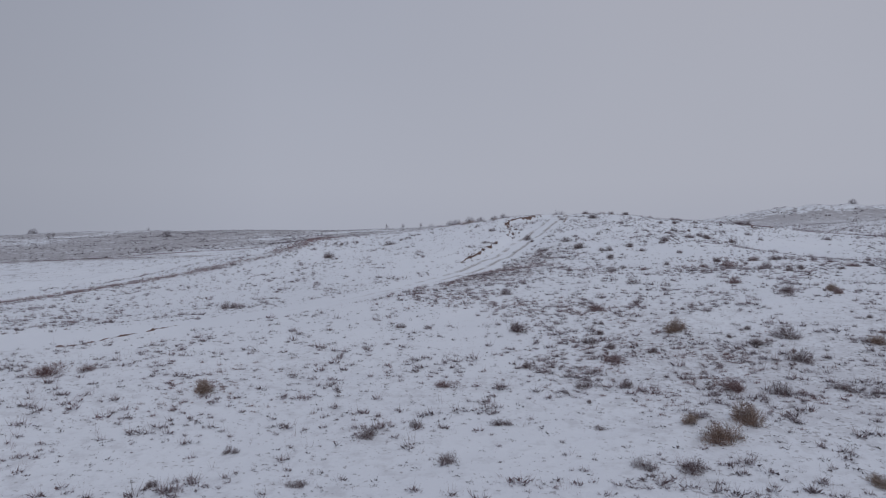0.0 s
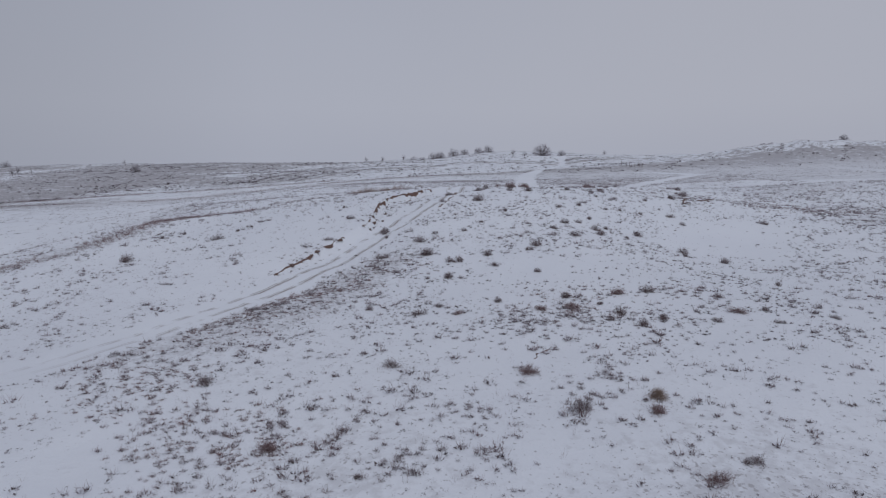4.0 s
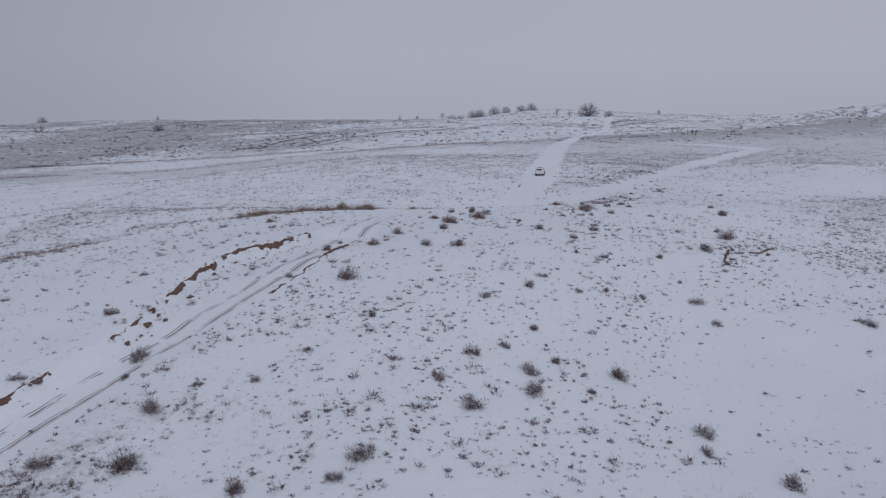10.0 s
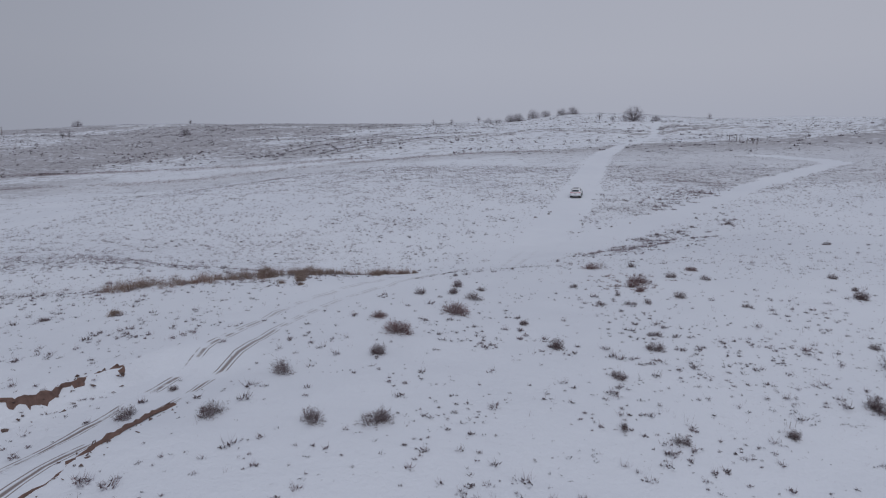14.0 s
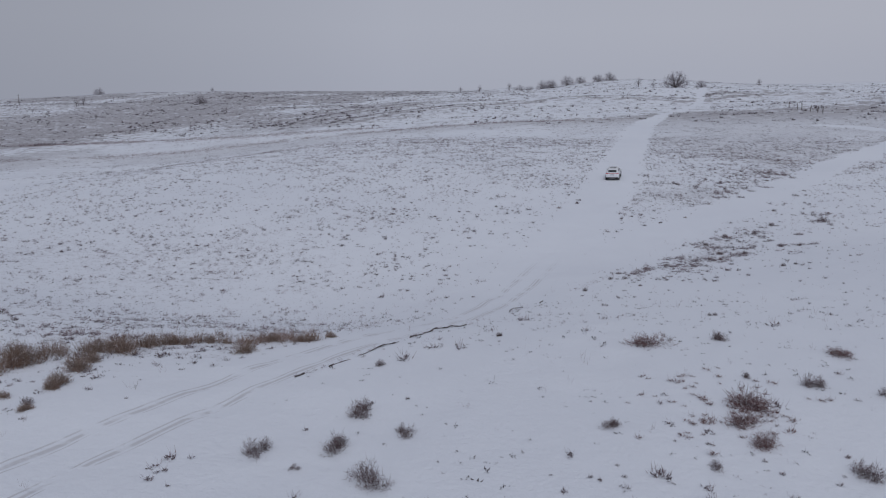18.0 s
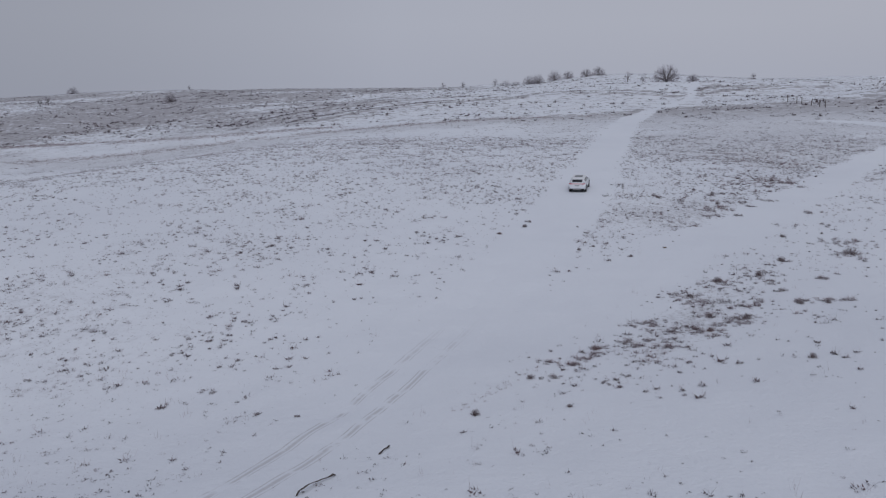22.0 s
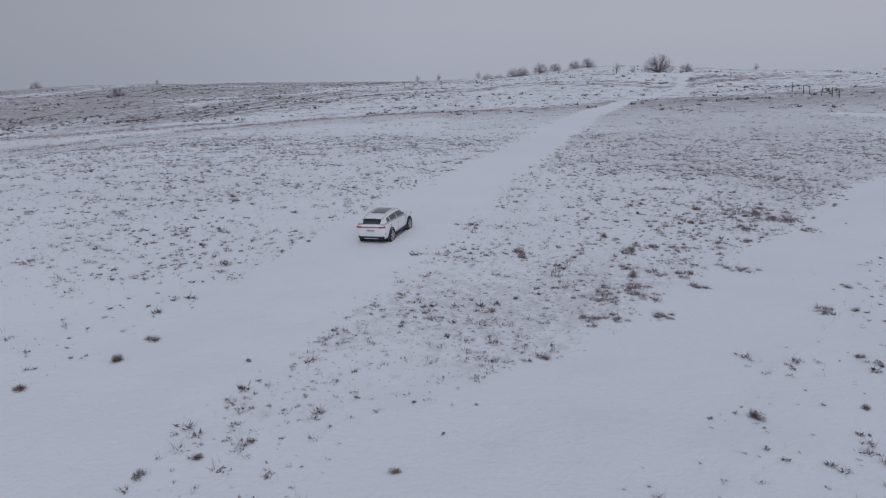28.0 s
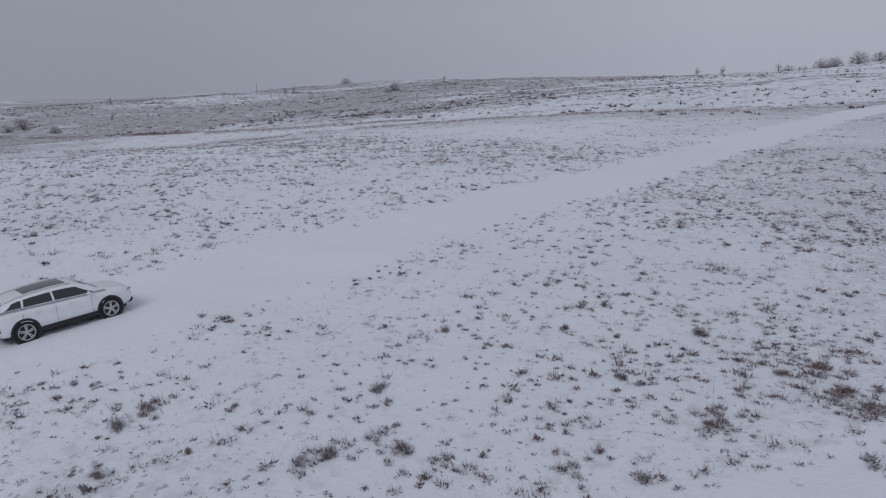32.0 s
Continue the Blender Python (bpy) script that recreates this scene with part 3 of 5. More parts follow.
def grass_strip(name, lines, step, spread, size, blades, mats, mat, seed, gaps, label):
    """Grass that follows lines over the land, thinned where a noise falls below gaps."""
    rng = np.random.default_rng(seed)
    pts = np.concatenate([np.array(curve_line(line, step)) for line in lines])
    x, y = pts[:, 0] + rng.normal(0, spread, len(pts)), pts[:, 1] + rng.normal(0, spread, len(pts))
    ok = fractal(x, y, 4.0 + 2 * spread, seed, 2) > gaps
    x, y = x[ok], y[ok]
    shapes = np.stack([tuft_shape(rng, blades, 0.5 * size, 0.6 * size, 0.024 * size, mats) for _ in range(12)])
    at = np.stack([x, y, ground_z(x, y)], 1)
    out = shapes[rng.integers(0, 12, len(x))] * rng.uniform(0.5, 1.3, len(x))[:, None, None, None] + at[:, None, None, :]
    ob = new(name, triangles_mesh(name, out.reshape(-1, 3, 3), mat))
    tagged(ob, label, "dry grass", kind="stuff")


grass_strip("terrace_grass", RIDGE_LINES, 0.12, 0.8, 1.0, 1, 8, GRASS_FAR, 61, 0.44, "dark grass along old wheel tracks on the far slope")
UPPER_BAND = [(-300, 262), (-241, 279), (-211, 300), (-179, 292), (-139, 281), (-118, 282), (-90, 285), (-60, 290)]
grass_strip("russet_grass", [GRASS_LINE[5:]] * 4 + [UPPER_BAND] * 5, 0.14, 2.6, 0.75, 5, 6, TWIG_RUST, 62, 0.36, "russet dry grass in long bands across the plain")
grass_strip("rim_grass", [RIM[6:]] * 3, 0.10, 1.0, 0.60, 14, 6, TWIG_RUST, 63, 0.30,
            "pale brown grass along the edge of the hill")


def straw_edge():
    """Tall straw-coloured grass along the far rim of the hill."""
    rng = np.random.default_rng(77)
    rim = curve_line([(-9.5, 108.4), (-6.8, 109.2), (-3.8, 111.0), (-1.2, 114.6), (1.6, 118.0), (5.6, 120.4)], 0.2)
    shapes = np.stack([tuft_shape(rng, 70, 0.5, 0.74, 0.012, 24) for _ in range(12)])
    out = []
    for x, y in rim:
        for _ in range(2):
            px, py = x + rng.normal(0, 0.6), y + rng.normal(0, 0.6)
            if fractal(px, py, 3.0, 55, 2) < 0.36:
                continue
            grow = rng.uniform(0.55, 1.25)
            out.append(shapes[rng.integers(0, 12)] * grow + np.array((px, py, float(ground_z(px, py)))))
    ob = new("straw_grass", triangles_mesh("straw_grass", np.concatenate(out), TWIG_STRAW))
    tagged(ob, "tall straw-coloured dry grass along the rim of the hill", "dry grass", kind="stuff")


straw_edge()


def patches(name, centres, seed, each, size, mat, label):
    """Grass that grows thick round a few centres: x, y, reach."""
    rng = np.random.default_rng(seed)
    shapes = np.stack([tuft_shape(rng, 16, 0.5 * size, 0.6 * size, 0.018 * size, 22) for _ in range(12)])
    out = []
    for x, y, reach in centres:
        n = int(each * (reach / 3.0) ** 1.5)
        px, py = x + rng.normal(0, 0.55 * reach, n), y + rng.normal(0, 0.55 * reach, n)
        ok = (fractal(px, py, 1.6, seed, 2) > 0.45) & (np.abs(close_by(px, py, TRACK)) > 1.9) & (np.abs(close_by(px, py, SIDE_TRACK)) > 3.2)
        px, py = px[ok], py[ok]
        at = np.stack([px, py, ground_z(px, py)], 1)
        out.append((shapes[rng.integers(0, 12, len(px))] * rng.uniform(0.5, 1.3, len(px))[:, None, None, None] + at[:, None, None, :]).reshape(-1, 3, 3))
    ob = new(name, triangles_mesh(name, np.concatenate(out), mat))
    tagged(ob, label, "dry grass", kind="stuff")


patches("rusty_grass", [(-6.4, 53, 3.6), (-3.4, 57, 3.6), (-0.4, 61.6, 3.4), (2.4, 66, 3), (8.5, 30, 2.6), (10.5, 27, 2.4), (0.5, 40.5, 3), (3.3, 30.2, 4), (2.4, 38.1, 3.5), (-4.5, 45.1, 3), (1.4, 65.8, 4), (-3.5, 60.7, 4), (-11.7, 26.1, 3), (6.7, 26.3, 3), (15.4, 56.1, 3.5), (34, 203, 6), (32, 222, 7), (21, 115.6, 2.5), (45.4, 102.9, 7), (-29.1, 32.1, 5), (40, 215, 6)],
        91, 150, 0.42, TWIG_RUST, "rust-brown dry grass in thick patches on snow")
patches("dark_grass", [(-7.5, 50, 3), (-4.6, 53.8, 3), (-2.7, 57.8, 3.2), (-0.9, 61.3, 3.2), (1.4, 65.4, 3), (3.3, 69.1, 2.4), (25, 157, 2.0), (21.5, 148.1, 1.6)],
        92, 110, 0.50, GRASS_CORE, "dark clumped grass in dense patches on snow")

SLOPE_CLUMPS = [(3.7, 30.4, 1.2), (2.1, 27.5, 0.9), (0.4, 29.1, 1.2), (3, 31.6, 1.2), (1.1, 36.8, 2), (-1.1, 40.5, 2.3), (2.1, 39.5, 1.8), (4, 40.7, 1.1), (7.1, 25.4, 0.9), (7.3, 26.6, 0.7), (5.7, 23.7, 0.5), (9, 25.7, 0.8), (9, 31.4, 0.9), (9.1, 37.8, 1.6), (10.6, 41.3, 1.2), (15.1, 43.2, 1.3), (16.5, 44.9, 1.1), (11.7, 23.8, 0.9), (12.6, 23.5, 0.9), (12.2, 25.9, 0.7), (14.1, 26.2, 0.8), (8.4, 23.5, 0.6), (6.9, 34, 1.3), (14.5, 31.8, 0.9), (13.2, 52.9, 3), (22.5, 59, 2.4), (14.6, 29.6, 1.2), (10.4, 31.9, 0.8)]
PATCH_CLUMPS = [(16.7, 144.8, 0.5), (17.8, 144.7, 0.5), (18.1, 145.5, 0.5), (18.8, 146.4, 0.6), (18.7, 147.7, 0.5), (19.9, 148.7, 0.5), (20.5, 147.7, 0.5), (21.7, 147.5, 0.5), (21.1, 149.1, 0.5), (20.7, 152, 0.9), (21.2, 152.7, 0.6), (22.3, 150.8, 0.6), (23.2, 151.2, 0.5), (23.8, 149.8, 0.9), (23.7, 154.2, 0.9), (24.7, 151.9, 0.8), (25.4, 151.5, 0.5), (25.7, 152.9, 0.7), (22.8, 158.4, 1), (23.7, 156.7, 0.9), (25.2, 161.7, 0.9), (27.9, 163.6, 1.1), (29.7, 167.4, 0.6), (28.2, 161.3, 0.5), (26.2, 155.6, 0.5), (27, 156.8, 0.5), (28.8, 156.2, 0.5), (30.1, 156.2, 0.6), (30.9, 156, 0.5), (30.9, 162.1, 0.5), (34.3, 169.2, 1.3), (35, 173.3, 1.9)]
FIELD_CLUMPS = [(26.6, 188.5, 0.6), (28, 187.9, 0.5), (29.1, 188, 0.5), (29.8, 186.3, 0.5), (27.2, 185.8, 0.6), (27.8, 184.8, 0.6), (26.2, 183.7, 0.6), (26.3, 185, 0.9), (26.6, 191.2, 0.5), (27.6, 192.7, 1), (29.2, 193, 0.7), (31.1, 194.9, 0.6), (32.9, 198.2, 1.1), (34.2, 203.1, 2.1), (36.4, 198.8, 0.6), (35.5, 201.8, 1.6), (31.7, 189.4, 0.7), (34.4, 184.2, 0.5), (28.4, 182.5, 0.5), (21.2, 190.3, 0.8), (26.7, 181.9, 0.5), (25.8, 181.6, 0.5)]


def clumps(name, centres, seed, label):
    """Close groups of big tufts: a dark matted core under a pale frosted plume."""
    rng = np.random.default_rng(seed)
    shapes = np.stack([tuft_shape(rng, 30, 0.21, 0.24, 0.009, 24) for _ in range(14)])
    out = []
    for x, y, reach in centres:
        n = int(5 + 16 * reach ** 1.4)
        px, py = x + rng.normal(0, 0.5 * reach, n), y + rng.normal(0, 0.5 * reach, n)
        at = np.stack([px, py, ground_z(px, py)], 1)
        out.append((shapes[rng.integers(0, 14, n)] * rng.uniform(0.6, 1.5, n)[:, None, None, None] + at[:, None, None, :]).reshape(-1, 3, 3))
    out = np.concatenate(out)
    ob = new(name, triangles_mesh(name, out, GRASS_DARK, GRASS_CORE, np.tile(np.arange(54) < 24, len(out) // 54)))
    tagged(ob, label, "dry grass", kind="stuff")


clumps("slope_clumps", SLOPE_CLUMPS, 71, "thick frosted grass clumps on the snowy slope")
clumps("patch_clumps", PATCH_CLUMPS, 72, "thick frosted grass clumps in a long patch on the snow")
clumps("field_clumps", FIELD_CLUMPS, 73, "thick frosted grass clumps in the snowy field")


TWIGGY_1 = [(-9.7, 17.5, 0.5), (-5.9, 17.8, 0.5), (4.5, 19.4, 0.7), (-2, 19.4, 0.6), (3.3, 19.5, 0.6), (-8.5, 19.9, 0.5), (-4.7, 21.3, 0.8), (-3.4, 22.2, 0.5), (2.4, 22.3, 0.4), (-0.6, 22.4, 0.6), (2.3, 24.7, 0.3), (9, 25.9, 0.8), (11.4, 26.4, 0.8), (2.4, 26.4, 0.8), (3.9, 26.5, 0.6), (0.2, 29.2, 0.5), (11.2, 29.5, 1), (5.6, 30.9, 0.6), (4, 31.8, 0.5), (10.2, 31.8, 0.8), (11.7, 32.7, 1.1), (3.1, 32.7, 0.7), (9.3, 33, 0.4), (10.4, 34, 0.5), (3.7, 34.3, 0.6), (20.8, 34.8, 0.7), (-0.3, 34.9, 1.1), (3.8, 35.8, 0.5), (16.7, 35.9, 0.4), (-6.3, 36.2, 0.6)]
TWIGGY_2 = [(7.6, 36.9, 0.4), (20.1, 38.7, 0.7), (14.9, 41.7, 0.9), (-0.9, 44.6, 0.8), (7.1, 45.9, 0.8), (-20.4, 47.3, 1.2), (19, 52.5, 0.8), (17.4, 53.1, 0.5), (22.8, 53.3, 0.6), (26, 53.3, 0.6), (20.1, 53.6, 0.9), (18, 54.4, 0.8), (29.2, 54.6, 0.6), (7, 54.9, 0.8), (26, 55.6, 0.5), (3.8, 56.3, 0.6), (8, 56.3, 0.5), (17.2, 56.3, 0.5), (11.4, 56.8, 0.6), (15.4, 57.4, 0.9), (24.2, 58.2, 0.6), (20.3, 58.7, 0.8), (29.1, 62.9, 0.6), (7.7, 63.2, 1), (6.3, 63.3, 0.5), (13.8, 63.5, 0.6), (10.8, 65, 0.6), (7.8, 67, 1.2), (10.2, 68, 0.9), (13.3, 68.9, 0.7)]
TWIGGY_3 = [(5.4, 69.1, 1.4), (2, 69.2, 1.1), (13.8, 70.2, 0.9), (-19.6, 70.3, 1.3), (4.5, 72.4, 1), (5.6, 74, 0.5), (29, 74.4, 1), (7.9, 74.4, 0.5), (17, 74.5, 1.1), (-3.7, 74.7, 0.8), (1.1, 75.5, 0.6), (26.1, 75.6, 0.6), (15.4, 75.9, 0.8), (-14.3, 76, 1.1), (19.4, 76.4, 1), (-20.1, 77, 0.6), (26.4, 77.1, 0.9), (9.2, 77.1, 0.5), (0.7, 77.2, 1.1), (21.8, 78, 0.6), (19.1, 78.2, 0.9), (16.5, 78.4, 0.8), (-18.7, 78.5, 0.6), (-13.7, 78.9, 0.6), (20.1, 79.8, 0.7), (17.8, 80, 0.6), (22.9, 80.1, 1), (-13.1, 80.4, 0.6), (11.2, 80.4, 0.5), (-3.4, 80.9, 0.9)]
TWIGGY_4 = [(18.9, 82.6, 0.7), (-12.9, 82.8, 0.6), (16.2, 84.8, 0.6), (8.6, 84.9, 1.3), (4.9, 85.4, 0.6), (-5.4, 87, 0.6), (18.4, 87.6, 0.8), (28.7, 88.6, 0.6), (21.1, 88.8, 0.6), (19, 89.5, 0.7), (22.7, 89.9, 0.6), (24.8, 90.1, 0.5), (37.1, 90.2, 1), (28, 90.8, 0.9), (8.1, 91.6, 0.9), (4.8, 91.8, 0.8), (11.5, 92, 0.8), (13.4, 92.7, 1.1), (27.4, 93.5, 0.4), (4.9, 94.3, 0.5), (8.7, 95.5, 0.9), (22.8, 95.6, 0.6), (20.9, 95.7, 0.5), (26.5, 97.6, 0.7), (11.3, 98.3, 1), (20.7, 99.6, 0.7), (29.9, 100.5, 1.1), (-7.8, 101.6, 0.6), (18.1, 101.9, 0.9), (22.2, 103.5, 0.9)]
TWIGGY_5 = [(16.3, 104.6, 0.6), (22.2, 105.2, 0.6), (32.3, 105.6, 1.3), (32.1, 107.5, 0.6), (13.1, 109, 0.9), (11.2, 109, 0.3), (10, 109.4, 0.8), (2.3, 109.9, 0.4), (19.7, 109.9, 0.6), (21.3, 110, 0.6), (11.6, 110.3, 0.9), (22.1, 110.8, 0.5), (13, 111.5, 0.6), (27.2, 111.6, 0.5), (20.6, 111.9, 0.4), (11.4, 112.4, 0.8), (24, 112.7, 0.7), (18.1, 113.5, 0.6), (10.3, 116.5, 0.4), (34.3, 116.9, 1.3), (25.8, 117.8, 0.6), (23.8, 118, 0.7), (21.9, 118.4, 0.4), (34.5, 119.3, 0.6), (13.2, 121.9, 0.4), (34.1, 122.4, 0.7), (21.4, 122.8, 0.7), (21.6, 127.8, 0.6), (15.1, 138.1, 0.7), (8, 138.2, 0.4)]
TWIGGY_6 = [(18.3, 138.9, 0.5), (38.2, 140, 1.1), (2.7, 140.4, 0.4), (16.4, 142.5, 0.6), (17.3, 142.7, 0.6), (24.5, 144.7, 0.5), (27.2, 145, 0.7), (25.7, 152.8, 0.8), (24.1, 153.5, 0.9), (27.6, 154.4, 0.3), (30, 155.7, 0.8), (28.7, 155.7, 0.6), (23.3, 157.9, 0.9), (28.4, 158.9, 0.8), (25.1, 161.8, 1), (27.7, 163.3, 1), (29.6, 167.1, 0.8), (19.6, 167.3, 0.7), (15.8, 168.1, 0.6), (16.8, 169.2, 0.6), (34.4, 169.4, 1.4), (17.7, 170.2, 0.4), (22.6, 172, 0.3), (10.7, 173.2, 0.9), (23.1, 173.7, 0.3), (15, 174.5, 0.4), (30.8, 174.9, 0.8), (10.7, 175, 0.8), (33.8, 175.9, 0.5), (34.6, 180, 0.6)]
TWIGGY_7 = [(22.4, 183.2, 0.5), (21, 183.6, 0.3), (35.5, 184.6, 0.5), (27.1, 187.4, 0.8), (35.9, 187.6, 0.5), (23.5, 188, 0.6), (29.6, 188.2, 0.6), (21.5, 189.3, 0.8), (26.1, 190, 0.3), (21.2, 190.3, 0.8), (18, 191, 0.4), (26.8, 191.7, 0.7), (23, 191.7, 0.4), (27.9, 192.9, 0.7), (27, 193.6, 0.4), (25.2, 194.8, 0.8), (32.7, 195.1, 0.6), (19.6, 195.2, 0.4), (17.8, 195.7, 0.3), (29.9, 196.6, 0.3), (23.8, 199.2, 0.6), (30, 199.3, 0.6), (26.8, 201.6, 0.7), (29.6, 201.8, 0.4), (28.5, 201.9, 0.5), (30.5, 203.7, 1), (26.9, 204, 0.6)]
STRAW_1 = [(9.1, 19, 0.7), (5.8, 21.7, 1.2), (5.4, 23.1, 0.8), (7, 23.1, 1.2), (-11.8, 25.3, 1.1), (15, 31.7, 0.9), (7.1, 34, 1.2), (18, 43.2, 1), (-3.8, 101.9, 0.9), (2.7, 109.5, 0.5), (1.1, 110.2, 0.5), (1.9, 111.1, 0.6), (1.7, 111.5, 0.8), (-1.4, 112.9, 1.6), (1, 113, 1), (0.5, 114.1, 0.9), (0.2, 115.5, 1.4), (0.5, 117.1, 0.8), (4.7, 117.3, 1), (1.1, 117.5, 0.7), (1.6, 117.8, 0.7), (1.9, 118.9, 0.7), (4.4, 119.7, 0.7), (5.5, 120.2, 0.9), (6.2, 121.3, 0.6), (22, 169.9, 0.5), (24.1, 189.8, 0.4)]
RUSTY_1 = [(12, 22.9, 0.7), (12.9, 24.5, 0.8), (-19, 26.4, 1.6), (7.5, 26.4, 1.2), (-3, 26.6, 0.8), (-18, 27.6, 0.8), (3.8, 29.8, 1.1), (19.7, 33, 0.8), (16, 33.2, 0.6), (18.7, 37.5, 0.9), (3.9, 38.8, 1.1), (17.7, 41.8, 0.9), (13.1, 45.1, 1), (9.2, 54.7, 0.7), (24.4, 55, 1.1), (13.7, 55.4, 1), (15.4, 55.5, 1.1), (18.4, 58.2, 1.1), (11.1, 101.2, 1.7), (9.6, 103.5, 1), (12.8, 105.5, 1.6), (21.8, 113.5, 0.8), (21.5, 114.7, 1), (21.9, 115.9, 1.6), (18.8, 121.1, 1.3), (25.2, 121.8, 1.1), (18.6, 147.4, 0.9), (23.9, 150.5, 1), (23.2, 151.1, 0.8), (9.1, 170.8, 0.8)]
RUSTY_2 = [(24.6, 177.6, 0.8), (21.8, 181.5, 0.6), (21.9, 184.5, 0.3), (32.8, 198.2, 0.7), (35.6, 201.3, 1), (34.9, 202, 1), (33.3, 202.1, 0.9), (34, 203.1, 0.9)]
# ---- shrubs ----
def ribbon(out, p, q, w, rng):
    """A thin two-sided twig from p to q that tapers to a point."""
    d = q - p
    across = np.cross(d, rng.normal(size=3))
    n = np.linalg.norm(across)
    if n < 1e-9:
        return
    across *= w / n
    out.append((p - across, p + across, q))


def shrub_meshes(seed, twigs, spread, rise, mat):
    """Stems and twig crown of a low domed shrub one metre wide: two meshes."""
    rng = np.random.default_rng(seed)
    stems, crown = [], []
    lobes = [(rng.normal(0, 0.16), rng.normal(0, 0.13), rng.uniform(0.6, 1.0)) for _ in range(5)]
    for k in range(twigs):
        lx, ly, tall = lobes[rng.integers(0, 5)]
        d = rng.normal(0, 1, 3)
        d[2] = abs(d[2]) * 0.9 + 0.12
        d /= np.linalg.norm(d)
        root = np.array((lx, ly, -0.04)) + rng.normal(0, 0.035, 3) * (1, 1, 0)
        out = d * (spread * 0.8, spread * 0.8, rise) * tall
        if k % 4 == 0:
            ribbon(stems, root, root + out * rng.uniform(0.5, 0.8) + rng.normal(0, 0.02, 3), 0.0055, rng)
        for _ in range(7):
            start = root + out * rng.uniform(0.05, 0.85) ** 0.6 + rng.normal(0, 0.02, 3)
            tip = start + out * rng.uniform(0.06, 0.26) + rng.normal(0, 0.05, 3)
            tip[2] = max(tip[2], -0.02)
            ribbon(crown, start, tip, 0.0048, rng)
    return triangles_mesh("stem_base", np.array(stems), STEM), triangles_mesh("twig_crown", np.array(crown), mat)


def shrubs(name, places, kinds, label, small_label, group, seed):
    rng = np.random.default_rng(seed)
    for x, y, wide in places:
        stems, crown = kinds[rng.integers(0, len(kinds))]
        root = new(name)
        wide *= 1.1 if y < 125 else 0.72
        root.matrix_world = pose(x, y, float(ground_z(x, y)) - (0.02 if wide < 2 else 0.3), 0, 0, rng.uniform(0, 360)) @ Matrix.Diagonal((wide, wide * rng.uniform(0.8, 1.1), wide * rng.uniform(0.9, 1.3), 1))
        root.empty_display_size = 0.2
        for key, me in (("stem_base", stems), ("twig_crown", crown)):
            piece = new(key, me)
            piece.parent = root
            tagged(piece, kind="stuff")
        tagged(root, label if wide > 0.75 else small_label, "shrub", group)


DARK_KINDS = [shrub_meshes(100 + k, 230, 0.47, 0.52, TWIG_DARK) for k in range(8)]
STRAW_KINDS = [shrub_meshes(200 + k, 380, 0.48, 0.50, TWIG_STRAW) for k in range(4)]
RUST_KINDS = [shrub_meshes(300 + k, 230, 0.54, 0.38, TWIG_RUST) for k in range(4)]
for places in (TWIGGY_1, TWIGGY_2, TWIGGY_3, TWIGGY_4, TWIGGY_5, TWIGGY_6, TWIGGY_7):
    shrubs("shrub", places, DARK_KINDS, "leafless dark brown shrub with frosted twigs in snow", "small leafless dark shrub tuft in snow", "shrubs on the snowy slope", 5)
for places in (STRAW_1,):
    shrubs("dry_bush", places, STRAW_KINDS, "dense straw-coloured dry bush standing in snow", "small straw-coloured dry bush in snow", "straw-coloured bushes", 6)
for places in (RUSTY_1, RUSTY_2):
    shrubs("low_scrub", places, RUST_KINDS, "low rust-brown scrub patch with frosted stalks", "small rust-brown scrub tuft in snow", "rust-brown scrub", 7)


# ---- bare soil banks ----
def scarp(line, high, seed, label, mat=SOIL, slim=1.0):
    """A crumbled soil face along a line, bare below and snowed over on its lip."""
    pts = curve_line(line, 0.16)
    n = len(pts)
    rng = np.random.default_rng(seed)
    verts, faces = [], []
    for k, (x, y) in enumerate(pts):
        ax, ay = pts[max(0, k - 1)]
        bx, by = pts[min(n - 1, k + 1)]
        size = math.hypot(bx - ax, by - ay) or 1.0
        rx, ry = (by - ay) / size, -(bx - ax) / size
        end = min(1.0, 5.0 * k / n, 5.0 * (n - 1 - k) / n) * (0.45 + 0.9 * float(value_noise(x * 1.0, y * 1.0, 0.9, seed)))
        sunk = 0.02 if slim < 1 else 0.0
        sunk += 0.16 if high < 0.15 and float(value_noise(x, y, 1.1, seed + 9)) < 0.40 else 0.0
        wob = 0.3 * (float(value_noise(x, y, 0.5, seed + 3)) - 0.5)
        for off, up in ((-0.30, -0.25), (-0.10, 0.06 * end), (-0.03, 0.05 * end), (0.03, -0.30 * end), (0.08, -0.62 * end), (0.16, -0.85 * end), (0.24, -1.0 * end - 0.35)):
            off *= (0.4 + 0.8 * high) * slim
            px, py = x + rx * (off + wob), y + ry * (off + wob)
            g = float(ground_z(x - rx * 0.45, y - ry * 0.45))
            rough = 0.012 + 0.055 * high
            verts.append((px + rng.normal(0, rough), py + rng.normal(0, rough), g - sunk + up * high + rng.normal(0, rough) * (up > -0.2)))
    for k in range(n - 1):
        for j in range(6):
            a = k * 7 + j
            faces.append((a, a + 7, a + 8, a + 1))
    ob = link_mesh("soil_bank", verts, faces, mat)
    return tagged(ob, label, "soil bank", "bare soil banks")


